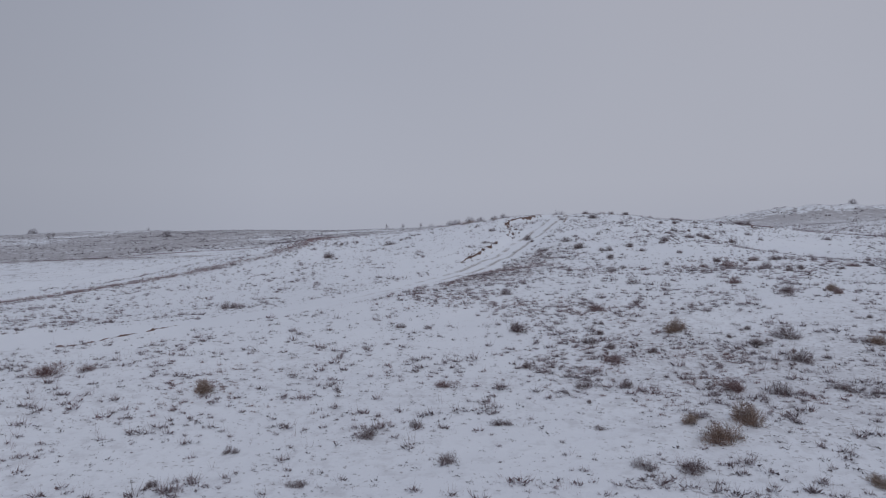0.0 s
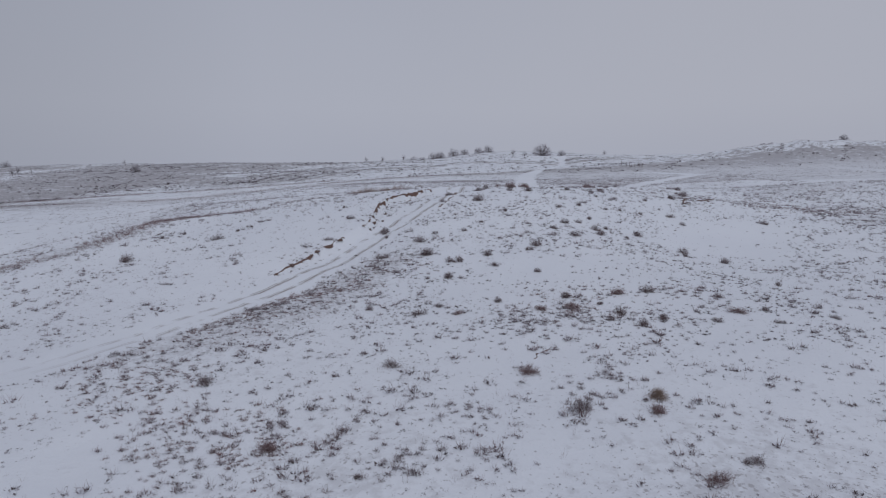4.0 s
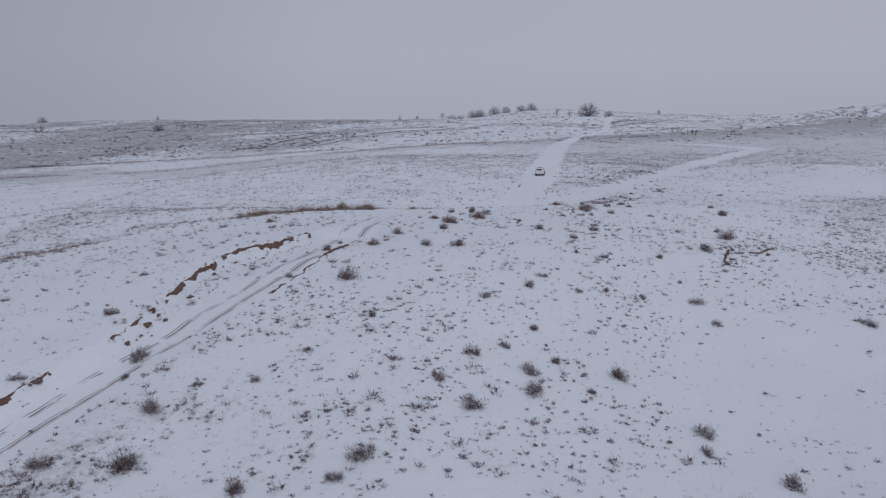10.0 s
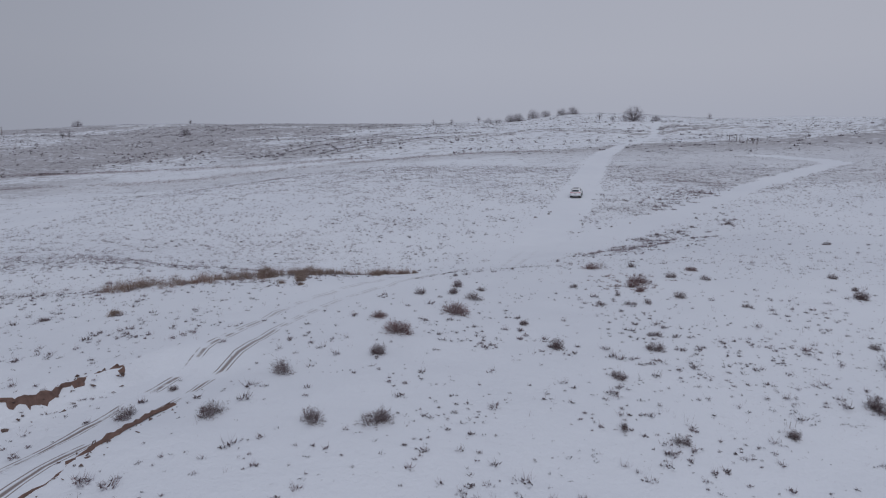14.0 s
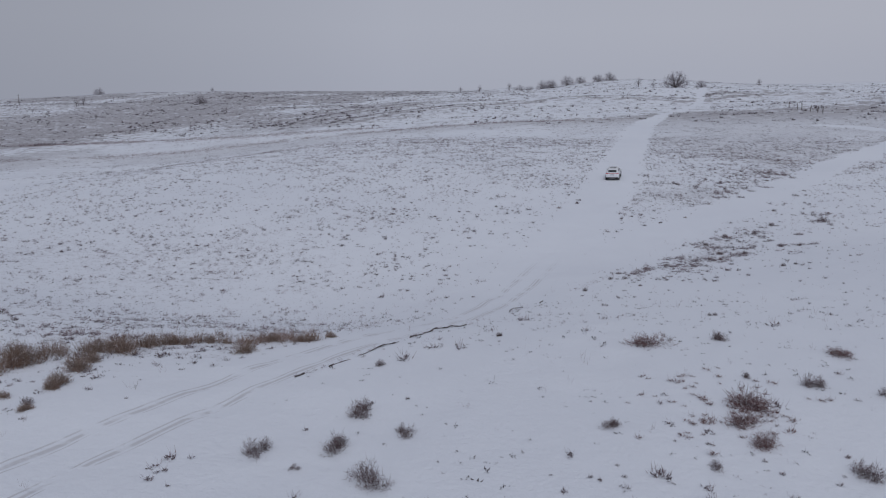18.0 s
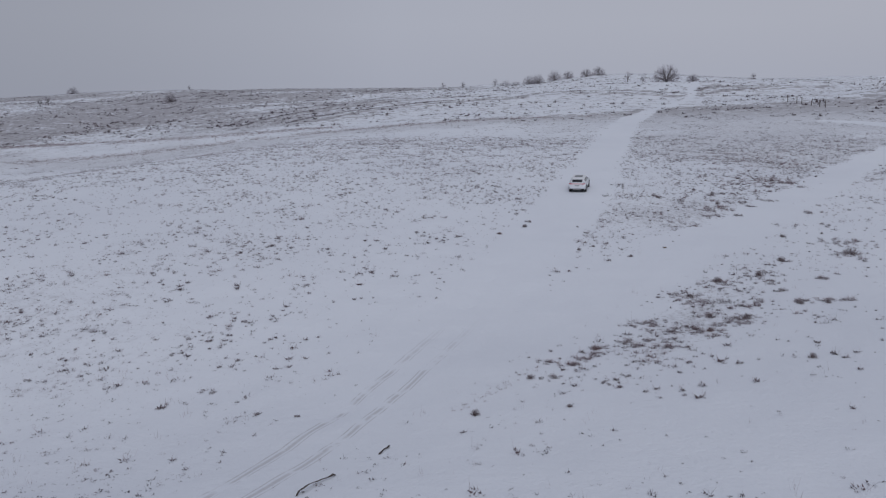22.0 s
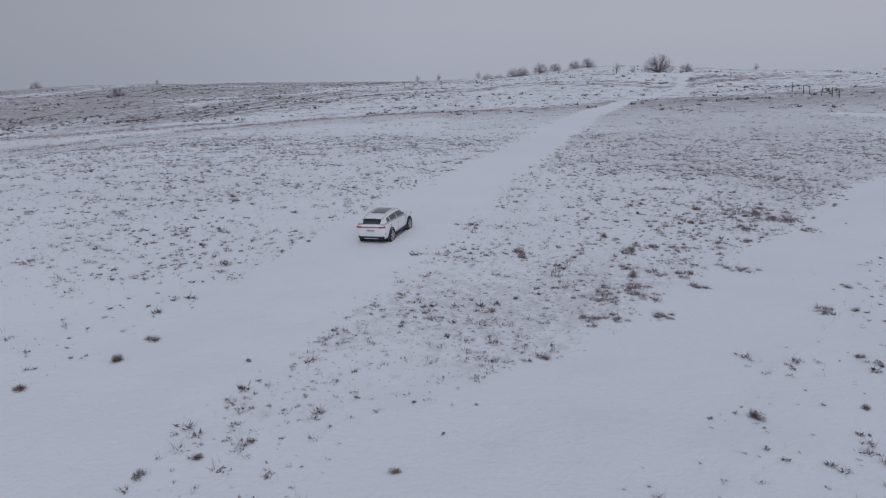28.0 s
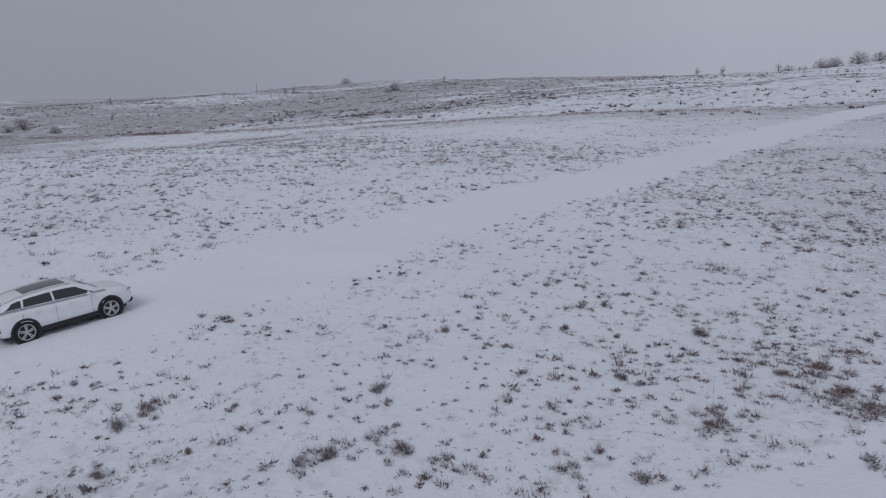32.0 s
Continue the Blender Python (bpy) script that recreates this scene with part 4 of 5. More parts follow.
BANK_LABEL = "crumbled bank of bare reddish soil beside the track"
scarp([(-5.8, 66.7), (-4.7, 69.4), (-4.2, 71)], 0.28, 1, BANK_LABEL)
scarp([(-3.5, 72.6), (-2.6, 75.3)], 0.26, 2, BANK_LABEL)
scarp([(-1.5, 78.3), (-1.3, 80.4), (-1.3, 81.6)], 0.4, 3, BANK_LABEL)
scarp([(-1.4, 82.6), (-1.7, 84.9), (-1.9, 87), (-1.8, 89)], 0.5, 4, BANK_LABEL)
scarp([(-1.6, 89.8), (-1.1, 91.1), (0.6, 91.9), (1.8, 93.4), (2.4, 94.7)], 0.62, 5, "long crumbled bank of bare reddish soil with a snowy lip")
scarp([(4.8, 82.8), (5.5, 87), (5.7, 89.5), (5.8, 92.7)][::-1], 0.22, 6, "low worn soil edge along the wheel tracks")
LEDGE_LABEL = "thin broken ledge of bare soil along the snowy track"
scarp([(13, 135.2), (11.7, 130.7), (11, 128.1), (10, 124.4), (9.6, 121.3), (9, 117), (8.2, 114.5)], 0.04, 7, LEDGE_LABEL, DARK_SOIL, 0.26)
grass_strip("ledge_grass", [[(16.5, 144), (14.6, 139.5), (13, 135.2), (11.7, 130.7), (11, 128.1), (10, 124.4), (9.6, 121.3), (9, 117), (8.2, 114.5)]], 0.16, 0.22, 0.30, 8, 7, GRASS_DARK, 64, 0.46, "short brown grass along the broken edge of the track")
scarp([(30.9, 97.8), (31.3, 99.7), (32.2, 102)], 0.45, 8, "short washed-out soil scar on the snowy slope")
scarp([(33.1, 101.4), (34, 101.7), (35.7, 104)], 0.42, 9, "short washed-out soil scar on the snowy slope")
scarp([(-22, 31.1), (-20.7, 32.9), (-19.8, 35.3), (-19.1, 37.5)], 0.35, 10, "low broken brown soil step in the snow")

scarp([(14.2, 49), (13.6, 47.7), (12.9, 46.1)], 0.25, 11, "low broken brown soil step in the snow")


def clod(x, y, size, seed):
    bm = bmesh.new()
    bmesh.ops.create_icosphere(bm, subdivisions=2, radius=size)
    for v in bm.verts:
        v.co *= 0.72 + 0.56 * noise.noise(v.co * (1.6 / size) + Vector((seed * 3.1, 0, 0)))
        v.co.z *= 0.6
    me = bpy.data.meshes.new("soil_clod")
    bm.to_mesh(me)
    bm.free()
    me.materials.append(ROCK)
    ob = new("soil_clod", me)
    ob.location = (x, y, float(ground_z(x, y)) + size * 0.12)
    tagged(ob, "lump of brown soil fallen from the bank onto snow", "soil clod", "fallen soil clods")


for k, (x, y, size) in enumerate([(-1, 80.5, 0.33), (-0.3, 81, 0.2), (-1.1, 78.8, 0.3), (-0.6, 84.1, 0.24), (-1.2, 87.9, 0.22), (-2.7, 74.6, 0.25), (-3.9, 71.6, 0.28), (-5, 68.5, 0.3), (0.7, 90.9, 0.16), (31.6, 99.4, 0.2), (31.7, 98.4, 0.16), (34.4, 101.4, 0.2)]):
    clod(x, y, size, k)


def soil_crumbs(lines, each, seed):
    """Small angular crumbs of soil that lie below the bare banks."""
    rng = np.random.default_rng(seed)
    out = []
    for line in lines:
        for x, y in curve_line(line, 0.12):
            for _ in range(each):
                px, py, size = x + rng.normal(0.25, 0.35), y + rng.normal(0, 0.35), rng.uniform(0.02, 0.075)
                c = np.array((px, py, float(ground_z(px, py)) + 0.2 * size))
                corner = c + rng.normal(0, 1, (6, 3)) * size * (1, 1, 0.6)
                out += [corner[[0, 1, 2]], corner[[2, 3, 4]], corner[[0, 2, 5]], corner[[1, 4, 5]]]
    tagged(new("soil_crumbs", triangles_mesh("soil_crumbs", np.array(out), ROCK)), "small crumbs of brown soil scattered below the banks", "soil", kind="stuff")


soil_crumbs([[(-5.8, 66.7), (-4.7, 69.4), (-3.5, 72.6), (-2.6, 75.3)], [(-1.5, 78.3), (-1.3, 81.6), (-1.9, 87), (-1.6, 89.8), (0.6, 91.9), (2.4, 94.7)], [(30.9, 97.8), (32.2, 102)], [(33.1, 101.4), (35.7, 104)], [(5.8, 92.7), (5.5, 87)]], 1, 66)
GULLY_KINDS = [shrub_meshes(400 + k, 130, 0.5, 0.62, TWIG_DARK) for k in range(3)]

# ---- trees ----
def tube(verts, faces, a, b, ra, rb, sides=6):
    d = (b - a).normalized()
    u = d.orthogonal().normalized()
    v = d.cross(u)
    start = len(verts)
    for p, r in ((a, ra), (b, rb)):
        for k in range(sides):
            t = 2 * math.pi * k / sides
            verts.append(p + (u * math.cos(t) + v * math.sin(t)) * r)
    for k in range(sides):
        m = (k + 1) % sides
        faces.append((start + k, start + m, start + sides + m, start + sides + k))


def tree_meshes(seed, high, wide, trunk_part, limbs, twigs, twig_width, fill):
    """Trunk with limbs and branches, and a crown of fine twigs inside an uneven dome. high and wide in metres."""
    rng = np.random.default_rng(seed)
    verts, faces, crown = [], [], []
    first, base_r = high * trunk_part, high * 0.03
    lumps = rng.normal(0, 1, (7, 3))
    lumps /= np.linalg.norm(lumps, axis=1)[:, None]

    def dome(direction):
        uneven = 0.86 + 0.16 * np.max(lumps @ direction) + 0.05 * rng.normal()
        return np.array((direction[0] * wide * 0.5, direction[1] * wide * 0.5, first * 0.6 + direction[2] * (high - first * 0.6))) * uneven

    trunk_top = Vector((0.02 * high * rng.normal(), 0.02 * high * rng.normal(), first))
    tube(verts, faces, Vector((0, 0, -0.4)), trunk_top, base_r * 1.4, base_r, 8)
    for k in range(limbs):
        a = 2.4 * k + rng.normal(0, 0.3)
        up = rng.uniform(0.05, 1.0)
        d = np.array((math.cos(a) * math.sqrt(1 - up * up), math.sin(a) * math.sqrt(1 - up * up), up))
        end = Vector(dome(d) * rng.uniform(0.78, 0.95))
        start = trunk_top * rng.uniform(0.75, 1.0)
        bend = start.lerp(end, 0.5) + Vector((0, 0, high * 0.06)) + Vector(rng.normal(0, 0.03 * high, 3))
        r = base_r * rng.uniform(0.35, 0.55)
        tube(verts, faces, start, bend, r, r * 0.65, 5)
        tube(verts, faces, bend, end, r * 0.65, r * 0.2, 5)
        for _ in range(7):
            u = rng.uniform(0.15, 1.0)
            s = bend.lerp(end, u) if rng.uniform() < 0.65 else start.lerp(bend, max(0.5, u))
            e = np.array(s) + rng.normal(0, 1, 3) * high * 0.10 + np.array(end - start) * 0.13
            size = np.linalg.norm((e - np.array((0, 0, first * 0.6))) / (wide * 0.5, wide * 0.5, high - first * 0.6))
            if size > 0.98:
                e = np.array((0, 0, first * 0.6)) + (e - np.array((0, 0, first * 0.6))) * 0.98 / size
            e[2] = max(e[2], 0.1 * high)
            tube(verts, faces, s, Vector(e), r * 0.3, r * 0.1, 3)
            for _ in range(twigs):
                v = rng.uniform(0.1, 1.0)
                p = np.array(s) * (1 - v) + e * v
                q = p + (rng.normal(0, 0.6, 3) + (e - np.array(s)) / (np.linalg.norm(e - np.array(s)) + 1e-6) * 0.6) * high * rng.uniform(0.03, 0.085)
                q[2] = max(q[2], 0.02 * high)
                ribbon(crown, p, q, high * twig_width, rng)
    for _ in range(fill):
        d = rng.normal(0, 1, 3)
        d[2] = abs(d[2]) * 0.9 + rng.uniform(-0.12, 0.1)
        d /= np.linalg.norm(d)
        p = dome(d) * rng.uniform(0.25, 1.0) ** 0.5 * 0.93
        p[2] = max(p[2], 0.04 * high)
        ribbon(crown, p, p + (d * 0.8 + rng.normal(0, 0.5, 3)) * high * rng.uniform(0.04, 0.10), high * twig_width, rng)
    me = bpy.data.meshes.new("trunk")
    me.from_pydata([tuple(v) for v in verts], [], faces)
    me.materials.append(BARK)
    me.update()
    return me, triangles_mesh("crown", np.array(crown), TWIG_TREE)


def plant(name, kind, x, y, size, turn, label, group=""):
    root = new(name)
    root.matrix_world = pose(x, y, float(ground_z(x, y)) - 0.05, 0, 0, turn) @ Matrix.Diagonal((size, size, size, 1))
    for key, me in zip(("trunk", "crown"), kind):
        new(key, me).parent = root
    return tagged(root, label, "tree" if "tree" in name else "bush", group)


OAK = tree_meshes(3, 9.4, 12.6, 0.13, 26, 16, 0.0026, 3600)
ROUND = [tree_meshes(20 + k, 6.6, 10.0, 0.03, 20, 14, 0.0042, 2600) for k in range(4)]
THIN = [tree_meshes(40 + k, 5.8, 4.6, 0.28, 9, 8, 0.0036, 420) for k in range(2)]
plant("spreading_tree", OAK, 26.0, 500, 1.2, 20, "broad leafless tree with frosted twigs on the ridge")
ROW_LABEL = "rounded leafless bush with frosted twigs painted haze-pale on the ridge"
for k, (x, y, size) in enumerate([(-77, 600, 0.95), (-70, 600, 0.78), (-60, 598, 1.1), (-55, 601, 1.05), (-44, 600, 1.12), (-35, 600, 0.86), (-23, 600, 0.88), (-15, 600, 1.0)]):
    plant("ridge_bush", ROUND[k % 4], x, y, size, 67 * k, ROW_LABEL, "bushes in a row on the ridge")
for k, (x, y, size) in enumerate([(37.5, 470, 0.62), (154, 347, 0.45), (-250, 472, 0.85), (-470, 630, 1.15), (-281, 289, 0.8), (-274, 281, 0.55), (-256, 292, 0.5)]):
    plant("lone_bush", ROUND[(k + 1) % 4], x, y, size, 41 * k, "lone rounded leafless bush, frosted and painted haze-pale, on snow", "lone bushes")
GULLY = [(-216, 374, 3.4), (-210, 372, 3.0), (-204, 374, 3.6), (-198, 372, 4.0), (-193, 370, 3.0), (-208, 366, 3.4), (-201, 362, 2.8), (-194, 358, 3.4), (-187, 352, 3.0), (-182, 349, 3.4), (-196, 340, 2.4),
         (-190, 336, 3.0), (-186, 334, 2.2), (-175, 334, 2.6), (-191, 324, 2.4), (-199, 330, 2.2), (-170, 352, 2.6), (-163, 356, 2.4), (-222, 376, 3.0), (-229, 380, 2.6), (-206, 358, 2.4), (-180, 342, 2.4)]
shrubs("gully_shrub", GULLY, GULLY_KINDS, "dark low leafless shrub in a snowy gully", "dark low leafless shrub in a snowy gully", "shrubs in the gully", 8)
for k, (x, y, size) in enumerate([(-91, 630, 0.9), (6, 530, 1.0), (14.5, 520, 0.8), (-106, 547, 0.75), (76, 574, 0.8), (-358, 640, 0.9), (-328, 455, 0.95), (-330, 463, 1.0), (-93, 546, 0.8), (-392, 375, 0.7)]):
    plant("small_tree", THIN[k % 2], x, y, size, 77 * k, "small leafless frosted tree standing alone in snow", "small trees on the ridge")


# ---- fence and poles far off ----
def fence(places):
    root = new("wire_fence")
    x0, y0 = places[0]
    root.location = (x0, y0, float(ground_z(x0, y0)))
    tops = []
    rng = random.Random(4)
    for x, y in places:
        z = float(ground_z(x, y))
        bm = bmesh.new()
        bmesh.ops.create_cone(bm, cap_ends=True, segments=7, radius1=0.10, radius2=0.075, depth=2.1)
        ob = part("post", bm, POST_WOOD, root)
        ob.location = (x - x0, y - y0, z - root.location.z + 0.85)
        ob.rotation_euler = (rng.uniform(-0.08, 0.08), rng.uniform(-0.08, 0.08), 0)
        tops.append(Vector((x - x0, y - y0, z - root.location.z)))
    for level in (0.6, 1.1, 1.6):
        verts, faces = [], []
        for a, b in zip(tops, tops[1:]):
            up = Vector((0, 0, level))
            tube(verts, faces, a + up, b + up, 0.012, 0.012, 4)
        link_mesh("wire", verts, faces, WIRE, root)
    tagged(root, "run of leaning wooden fence posts with thin wire in snow", "fence")


fence([(56, 332), (57.4, 326.5), (58.2, 324.2), (59.8, 320), (61, 316.5), (61.8, 314)])


def pole(x, y, high):
    root = new("utility_pole")
    root.location = (x, y, float(ground_z(x, y)))
    bm = bmesh.new()
    bmesh.ops.create_cone(bm, cap_ends=True, segments=8, radius1=0.2, radius2=0.12, depth=high)
    ob = part("mast", bm, POST_WOOD, root)
    ob.location = (0, 0, high / 2 - 0.3)
    bm = bmesh.new()
    bmesh.ops.create_cube(bm, size=1.0, matrix=Matrix.Diagonal((1.8, 0.14, 0.14, 1)))
    ob = part("crossarm", bm, POST_WOOD, root, smooth_shade=False)
    ob.location = (0, 0, high - 0.9)
    tagged(root, "lone wooden utility pole on the far rise", "pole")


pole(-417, 495, 7.5)


# ---- the car ----
PAINT, _nt, _b = material("white_car_paint", 0.28)
_b.inputs["Base Color"].default_value = (0.80, 0.81, 0.82, 1)
_b.inputs["Coat Weight"].default_value, _b.inputs["Coat Roughness"].default_value = 0.8, 0.06
_nt.links.new(mixed(_nt, ramp(_nt, noisy(_nt, 5.0, 6.0), 0.45, 0.75), (0.83, 0.85, 0.88, 1), (0.77, 0.785, 0.81, 1)), _b.inputs["Base Color"])
GLASS = plain("dark_tinted_glass", (0.03, 0.033, 0.038), 0.08, 0, 3.0, 0.2, 0, 0.5)
CLADDING = plain("black_plastic", (0.025, 0.025, 0.027), 0.6, 0, 20.0, 0.3)
TYRE = plain("tyre_rubber", (0.022, 0.022, 0.023), 0.85, 0, 12.0, 0.4, 0.2)
ALLOY = plain("grey_alloy", (0.58, 0.59, 0.61), 0.35, 0.5, 8.0, 0.25)
RED_LAMP, _rt, _rb = material("red_tail_lamp", 0.15)
_rb.inputs["Base Color"].default_value = (0.50, 0.018, 0.045, 1)
_rb.inputs["Emission Color"].default_value, _rb.inputs["Emission Strength"].default_value = (1.0, 0.05, 0.12, 1), 0.04
CAR_RAIL = plain("silver_roof_rail", (0.66, 0.67, 0.69), 0.4, 0.2)
CHROME = plain("bright_trim", (0.6, 0.6, 0.62), 0.2, 0.9)
PLATE = plain("plate_white", (0.62, 0.63, 0.64), 0.5)
PLATE_DARK = plain("plate_dark_bars", (0.05, 0.05, 0.06), 0.6)

LOWER = [(-2.23, 0.72, 0.46, 1.00), (-2.18, 0.85, 0.38, 1.07), (-1.98, 0.915, 0.30, 1.08), (-1.75, 0.935, 0.27, 1.09), (-1.35, 0.94, 0.26, 1.08), (-0.7, 0.94, 0.25, 1.06), (0.0, 0.94, 0.25, 1.03),
         (0.7, 0.94, 0.25, 1.02), (1.15, 0.94, 0.26, 1.03), (1.5, 0.93, 0.28, 1.02), (1.9, 0.89, 0.31, 0.97), (2.15, 0.79, 0.35, 0.90), (2.26, 0.66, 0.40, 0.80), (2.30, 0.50, 0.48, 0.70)]
UPPER = [(-2.18, 0.66, 1.08), (-2.08, 0.68, 1.15), (-1.93, 0.69, 1.27), (-1.84, 0.69, 1.36), (-1.74, 0.69, 1.405), (-1.4, 0.70, 1.48), (-0.9, 0.71, 1.535), (-0.3, 0.715, 1.56), (0.10, 0.715, 1.55),
         (0.36, 0.71, 1.525), (0.58, 0.70, 1.46), (0.85, 0.70, 1.35), (1.12, 0.70, 1.18), (1.36, 0.69, 1.05)]


def at_station(table, x, k):
    return float(np.interp(x, [r[0] for r in table], [r[k] for r in table]))


def lower_section(w, low, top):
    side = [(w * 0.84, low), (w * 0.965, low + 0.09), (w * 0.995, low + 0.28), (w, (low + top) / 2 + 0.05), (w * 0.985, top - 0.16), (w * 0.965, top - 0.06), (w * 0.90, top), (w * 0.72, top + 0.025), (w * 0.4, top + 0.04)]
    return [(-y, z) for y, z in side] + [(0, top + 0.045)] + [(y, z) for y, z in side[::-1]]


def loft(rows, cap=True):
    bm = bmesh.new()
    rings = [[bm.verts.new(p) for p in row] for row in rows]
    for a, b in zip(rings, rings[1:]):
        for k in range(len(a) - 1):
            bm.faces.new((a[k], a[k + 1], b[k + 1], b[k]))
    if cap:
        for ring, flip in ((rings[0], True), (rings[-1], False)):
            bm.faces.new(ring[::-1] if flip else ring)
        for a, b in zip(rings, rings[1:]):
            bm.faces.new((a[0], b[0], b[-1], a[-1]))
    bmesh.ops.recalc_face_normals(bm, faces=bm.faces)
    return bm


def upper_point(x, s):
    """A point of the cabin's side at x, s from the belt (0) to the roof edge (1)."""
    wt, top = at_station(UPPER, x, 1), at_station(UPPER, x, 2)
    belt = min(1.08 + 0.09 * min(1.0, max(0.0, (0.3 - x) / 2.0)), top - 0.005)
    base = min(0.885, at_station(LOWER, x, 1) * 0.94)
    z = belt + (top - 0.055 - belt) * s
    y = base + (wt * 0.92 - base) * (0.6 * s + 0.4 * s * s)
    return y, z


def upper_section(x):
    wt, top = at_station(UPPER, x, 1), at_station(UPPER, x, 2)
    side = [upper_point(x, s) for s in (0, 0.3, 0.6, 0.85, 1.0)] + [(wt * 0.85, top - 0.018), (wt * 0.55, top + 0.002)]
    return [(-y, z) for y, z in side] + [(0, top + 0.01)] + [(y, z) for y, z in side[::-1]]


def slab(outline, thick):
    """A thin plate from an outline of 3D points, given thickness along its normal."""
    bm = bmesh.new()
    f = bm.faces.new([bm.verts.new(p) for p in outline])
    bm.normal_update()
    n = f.normal.copy()
    back = bmesh.ops.extrude_face_region(bm, geom=[f])
    for v in back["geom"]:
        if isinstance(v, bmesh.types.BMVert):
            v.co -= n * thick
    bmesh.ops.recalc_face_normals(bm, faces=bm.faces)
    return bm


def box_part(name, mat, parent, size, place, turn=(0, 0, 0), label="", bevel=0.01):
    bm = bmesh.new()
    bmesh.ops.create_cube(bm, size=1.0, matrix=Matrix.Diagonal((*size, 1)))
    if bevel:
        bmesh.ops.bevel(bm, geom=list(bm.edges), offset=bevel, segments=2, affect="EDGES")
    ob = part(name, bm, mat, parent, label, False)
    ob.matrix_local = pose(*place, *turn)
    return ob


def ring_part(name, mat, parent, profile, place, side, segments=32, label=""):
    """A body of revolution about the car's cross axis: profile of (radius, offset)."""
    bm = bmesh.new()
    rings = []
    for k in range(segments):
        a = 2 * math.pi * k / segments
        rings.append([bm.verts.new((r * math.cos(a), side * o, r * math.sin(a))) for r, o in profile])
    for k in range(segments):
        p, q = rings[k], rings[(k + 1) % segments]
        for j in range(len(profile) - 1):
            bm.faces.new((p[j], p[j + 1], q[j + 1], q[j]))
    bmesh.ops.recalc_face_normals(bm, faces=bm.faces)
    ob = part(name, bm, mat, parent, label)
    ob.location = place
    return ob


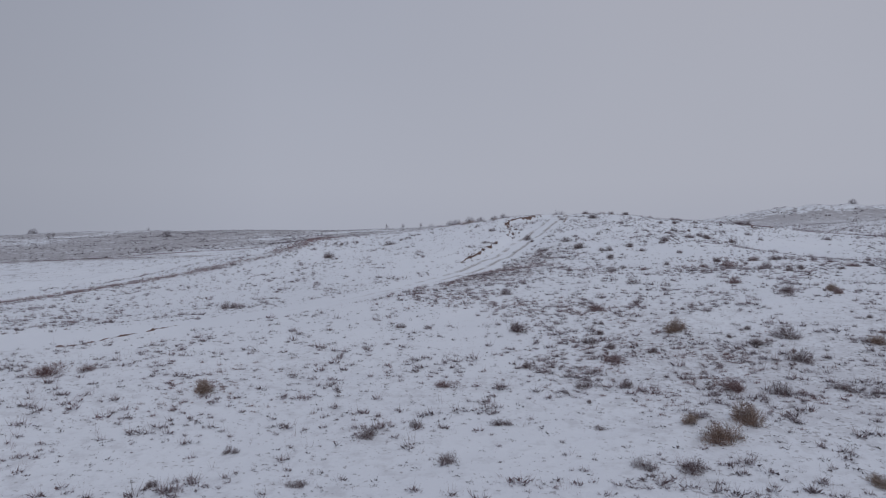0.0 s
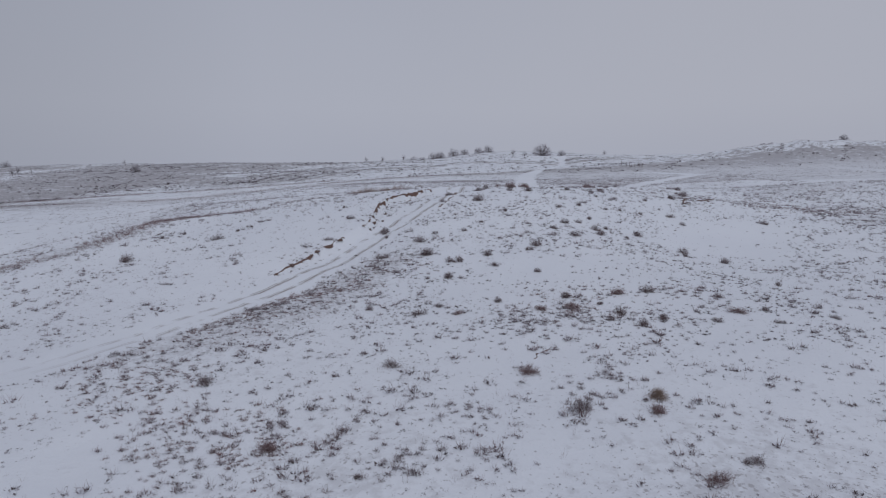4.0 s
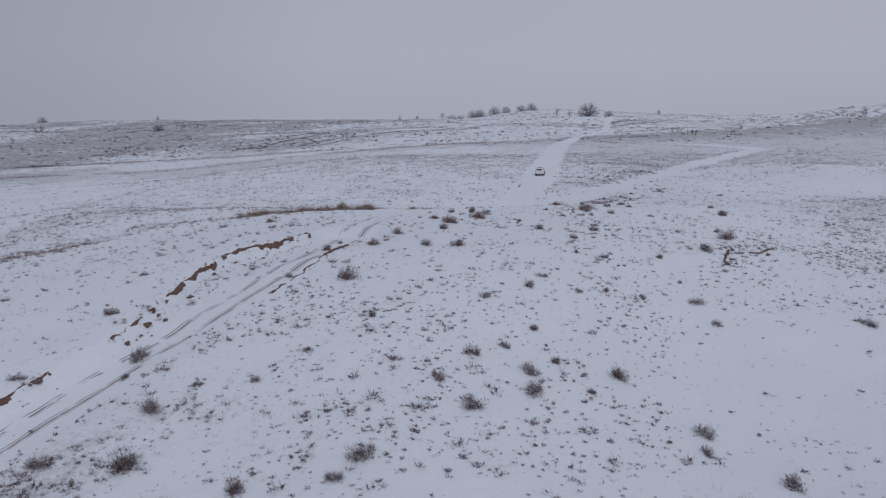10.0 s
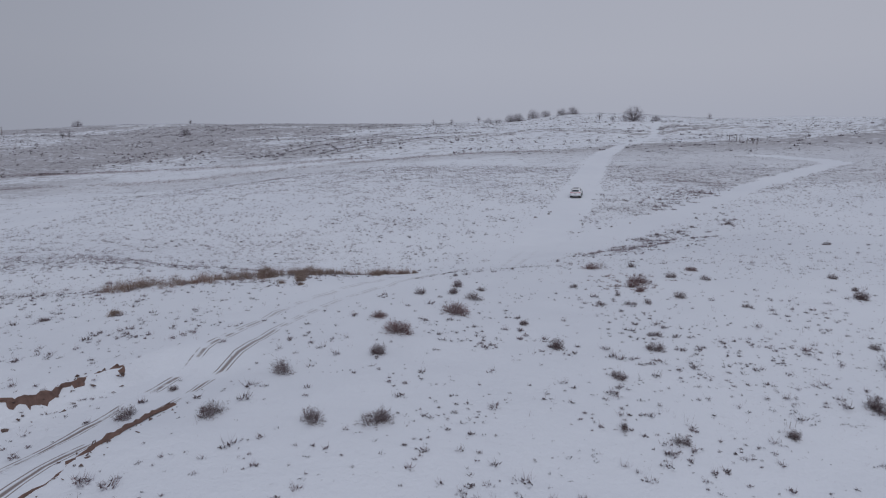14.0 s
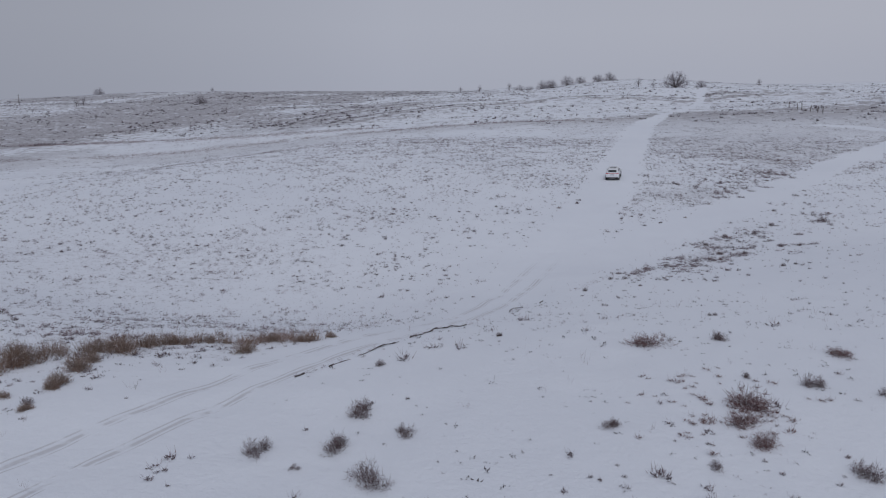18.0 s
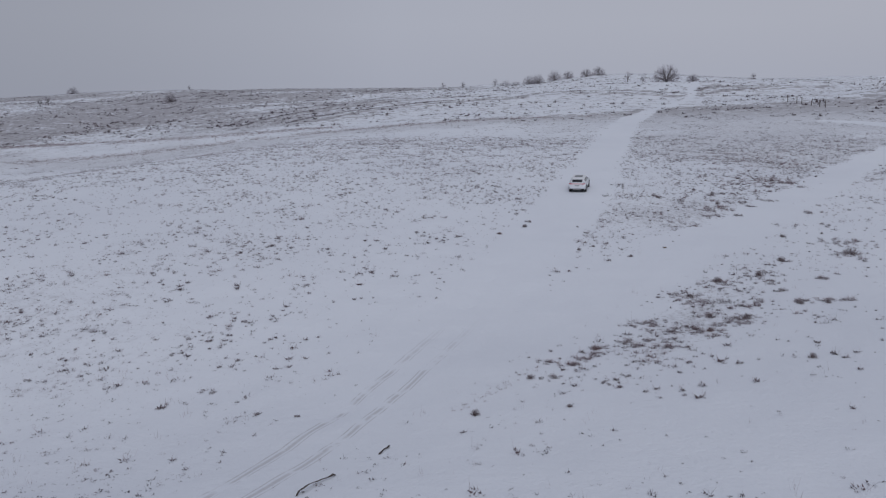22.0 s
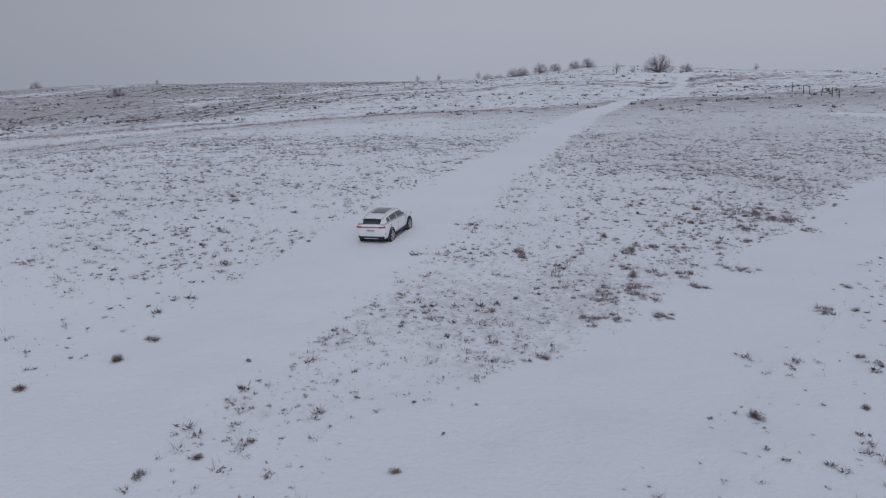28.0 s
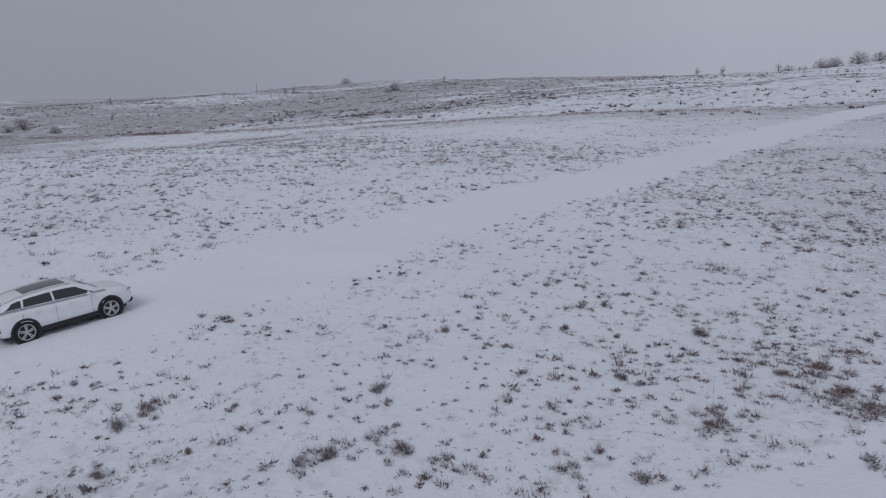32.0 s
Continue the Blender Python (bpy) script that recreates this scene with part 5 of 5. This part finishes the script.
def build_car(x, y, heading):
    root = new("suv")
    fx, fy = math.cos(heading), math.sin(heading)
    zf, zr = float(ground_z(x + 1.37 * fx, y + 1.37 * fy)), float(ground_z(x - 1.37 * fx, y - 1.37 * fy))
    zl, zq = float(ground_z(x - 0.8 * fy, y + 0.8 * fx)), float(ground_z(x + 0.8 * fy, y - 0.8 * fx))
    root.matrix_world = Matrix.Translation((x, y, (zf + zr) / 2 - 0.02)) @ Matrix.Rotation(heading, 4, "Z") @ Matrix.Rotation(-math.atan2(zf - zr, 2.74), 4, "Y") @ Matrix.Rotation(math.atan2(zl - zq, 1.6), 4, "X") @ Matrix.Rotation(radians(-2.0), 4, "X") @ Matrix.Diagonal((0.97, 0.93, 0.97, 1))
    body = part("body", loft([[(sx, py, pz) for py, pz in lower_section(w, low, top)] for sx, w, low, top in LOWER]), PAINT, root, "white painted lower body")
    part("cabin", loft([[(sx, py, pz) for py, pz in upper_section(sx)] for sx, _, _ in UPPER]), PAINT, root, "white painted cabin and roof")
    # side glass
    for side in (1, -1):
        for a, b, c, d in ((-1.86, -1.36, -1.56, -1.30), (-1.29, -0.40, -1.23, -0.40), (-0.33, 0.96, -0.33, 0.42)):
            rows = []
            for s in (0.10, 0.34, 0.58, 0.82):
                k = (s - 0.10) / 0.72
                lo, hi = a + (c - a) * k, b + (d - b) * k
                row = []
                for j in range(7):
                    sx = lo + (hi - lo) * j / 6
                    py, pz = upper_point(sx, s)
                    row.append((sx, side * (py + 0.008), pz))
                rows.append(row)
            part("side_window", loft(rows, False), GLASS, root, "dark tinted side window")
        # window line, sill, handles, mirror, rail
        for sx, lab in ((-0.95, ""), (0.12, "")):
            box_part("door_handle", PAINT, root, (0.20, 0.03, 0.035), (sx, side * 0.945, 0.93), bevel=0.008)
        for sx in (-1.37, -0.36, 0.78):
            box_part("door_seam", CLADDING, root, (0.006, 0.010, 0.62), (sx, side * 0.936, 0.69), bevel=0)
        box_part("sill_cladding", CLADDING, root, (1.95, 0.07, 0.17), (0.0, side * 0.915, 0.315), bevel=0.02)
        box_part("door_mirror", PAINT, root, (0.12, 0.22, 0.15), (0.72, side * 1.0, 1.10), bevel=0.04)
        rows = []
        for j in range(9):
            sx = -1.75 + 2.05 * j / 8
            wt, top = at_station(UPPER, sx, 1), at_station(UPPER, sx, 2)
            rows.append([(sx, side * (wt * 0.86 + o), top + h) for o, h in ((-0.013, -0.03), (-0.013, 0.012), (0.013, 0.012), (0.013, -0.03))])
        part("roof_rail", loft(rows), CAR_RAIL, root)
        box_part("reflector", CLADDING, root, (0.04, 0.035, 0.17), (-2.09, side * 0.865, 0.62), (0, 0, side * 35), bevel=0.005)
        box_part("tail_lamp", RED_LAMP, root, (0.12, 0.36, 0.085), (-2.185, side * 0.72, 0.985), (0, 0, -side * 22), "red tail lamp", 0.02)
        box_part("headlamp", CHROME, root, (0.20, 0.30, 0.08), (2.10, side * 0.66, 0.84), (0, 0, -side * 40), "clear headlamp", 0.02)
        # wheels and arches
        for sx in (-1.37, 1.37):
            ring_part("wheel_arch", CLADDING, root, [(0.0, 0.80), (0.0, 0.938), (0.37, 0.938), (0.38, 0.958), (0.435, 0.960), (0.455, 0.945), (0.455, 0.80)], (sx, 0, 0.37), side, 36, "black plastic wheel arch")
            wheel = ring_part("wheel", TYRE, root, [(0.24, 0.74), (0.33, 0.735), (0.355, 0.755), (0.36, 0.80), (0.36, 0.92), (0.352, 0.962), (0.32, 0.978), (0.268, 0.970)], (sx, 0, 0.36), side, 36, "snow-dusted black tyre")
            ring_part("rim", ALLOY, wheel, [(0.272, 0.972), (0.262, 0.976), (0.245, 0.965), (0.24, 0.93), (0.238, 0.88)], (0, 0, 0), side, 32, "grey alloy rim")
            ring_part("rim_well", CLADDING, wheel, [(0.0, 0.93), (0.24, 0.93)], (0, 0, 0), side, 24)
            for k in range(5):
                for twin in (-0.16, 0.16):
                    spoke = box_part("spoke", ALLOY, wheel, (0.205, 0.022, 0.036), (0, 0, 0), bevel=0.004)
                    ang = 2 * math.pi * k / 5 + twin + 0.3
                    spoke.matrix_local = Matrix.Translation((0.148 * math.cos(ang), side * 0.958, 0.148 * math.sin(ang))) @ Matrix.Rotation(-ang + twin * 0.5, 4, "Y")
            ring_part("hub_cap", ALLOY, wheel, [(0.0, 0.972), (0.05, 0.972), (0.062, 0.955)], (0, 0, 0), side, 16)
    # glass front and back, roof panel
    for name, lo, hi, inset in (("rear_window", -2.09, -1.845, 0.92), ("windscreen", 1.20, 0.60, 0.94)):
        rows = []
        for j in range(6):
            sx = lo + (hi - lo) * j / 5
            wt, top = at_station(UPPER, sx, 1), at_station(UPPER, sx, 2)
            out = -0.018 if sx < 0 else 0.014
            rows.append([(sx + out, wt * inset * k, top + 0.012 - 0.022 * k * k) for k in (-0.86, -0.6, -0.3, 0, 0.3, 0.6, 0.86)])
        part(name, loft(rows, False), GLASS, root, "dark tinted glass")
    rows = []
    for j in range(8):
        sx = -1.12 + 1.34 * j / 7
        top = at_station(UPPER, sx, 2)
        rows.append([(sx, 0.44 * k, top + 0.016 - 0.008 * k * k) for k in (-1, -0.5, 0, 0.5, 1)])
    part("roof_window", loft(rows, False), GLASS, root, "dark panoramic roof glass")
    box_part("spoiler", PAINT, root, (0.24, 1.24, 0.035), (-1.85, 0, 1.405), (0, 14, 0), "white roof spoiler", 0.012)
    box_part("light_bar", RED_LAMP, root, (0.06, 1.16, 0.05), (-2.235, 0, 0.985), label="full-width red light bar", bevel=0.015)
    box_part("rear_bumper", CLADDING, root, (0.22, 1.60, 0.17), (-2.145, 0, 0.43), label="black plastic rear bumper", bevel=0.05)
    box_part("skid_plate", ALLOY, root, (0.12, 0.9, 0.05), (-2.20, 0, 0.36), bevel=0.015)
    plate = box_part("number_plate", PLATE, root, (0.02, 0.50, 0.125), (-2.242, 0, 0.80), label="white number plate with dark bars", bevel=0.004)
    for k in range(6):
        box_part("plate_bar", PLATE_DARK, plate, (0.006, 0.03, 0.055), (-0.012, -0.17 + 0.068 * k, 0), bevel=0)
    box_part("front_bumper", CLADDING, root, (0.24, 1.40, 0.20), (2.17, 0, 0.42), label="black plastic front bumper", bevel=0.05)
    box_part("grille", CLADDING, root, (0.06, 0.9, 0.26), (2.275, 0, 0.66), bevel=0.03)
    box_part("underbody", CLADDING, root, (4.0, 1.5, 0.12), (0, 0, 0.28), bevel=0.03)
    tagged(root, "white five-door SUV with black glass roof on the snowy track", "car")


build_car(13.5, 191.2, radians(89))
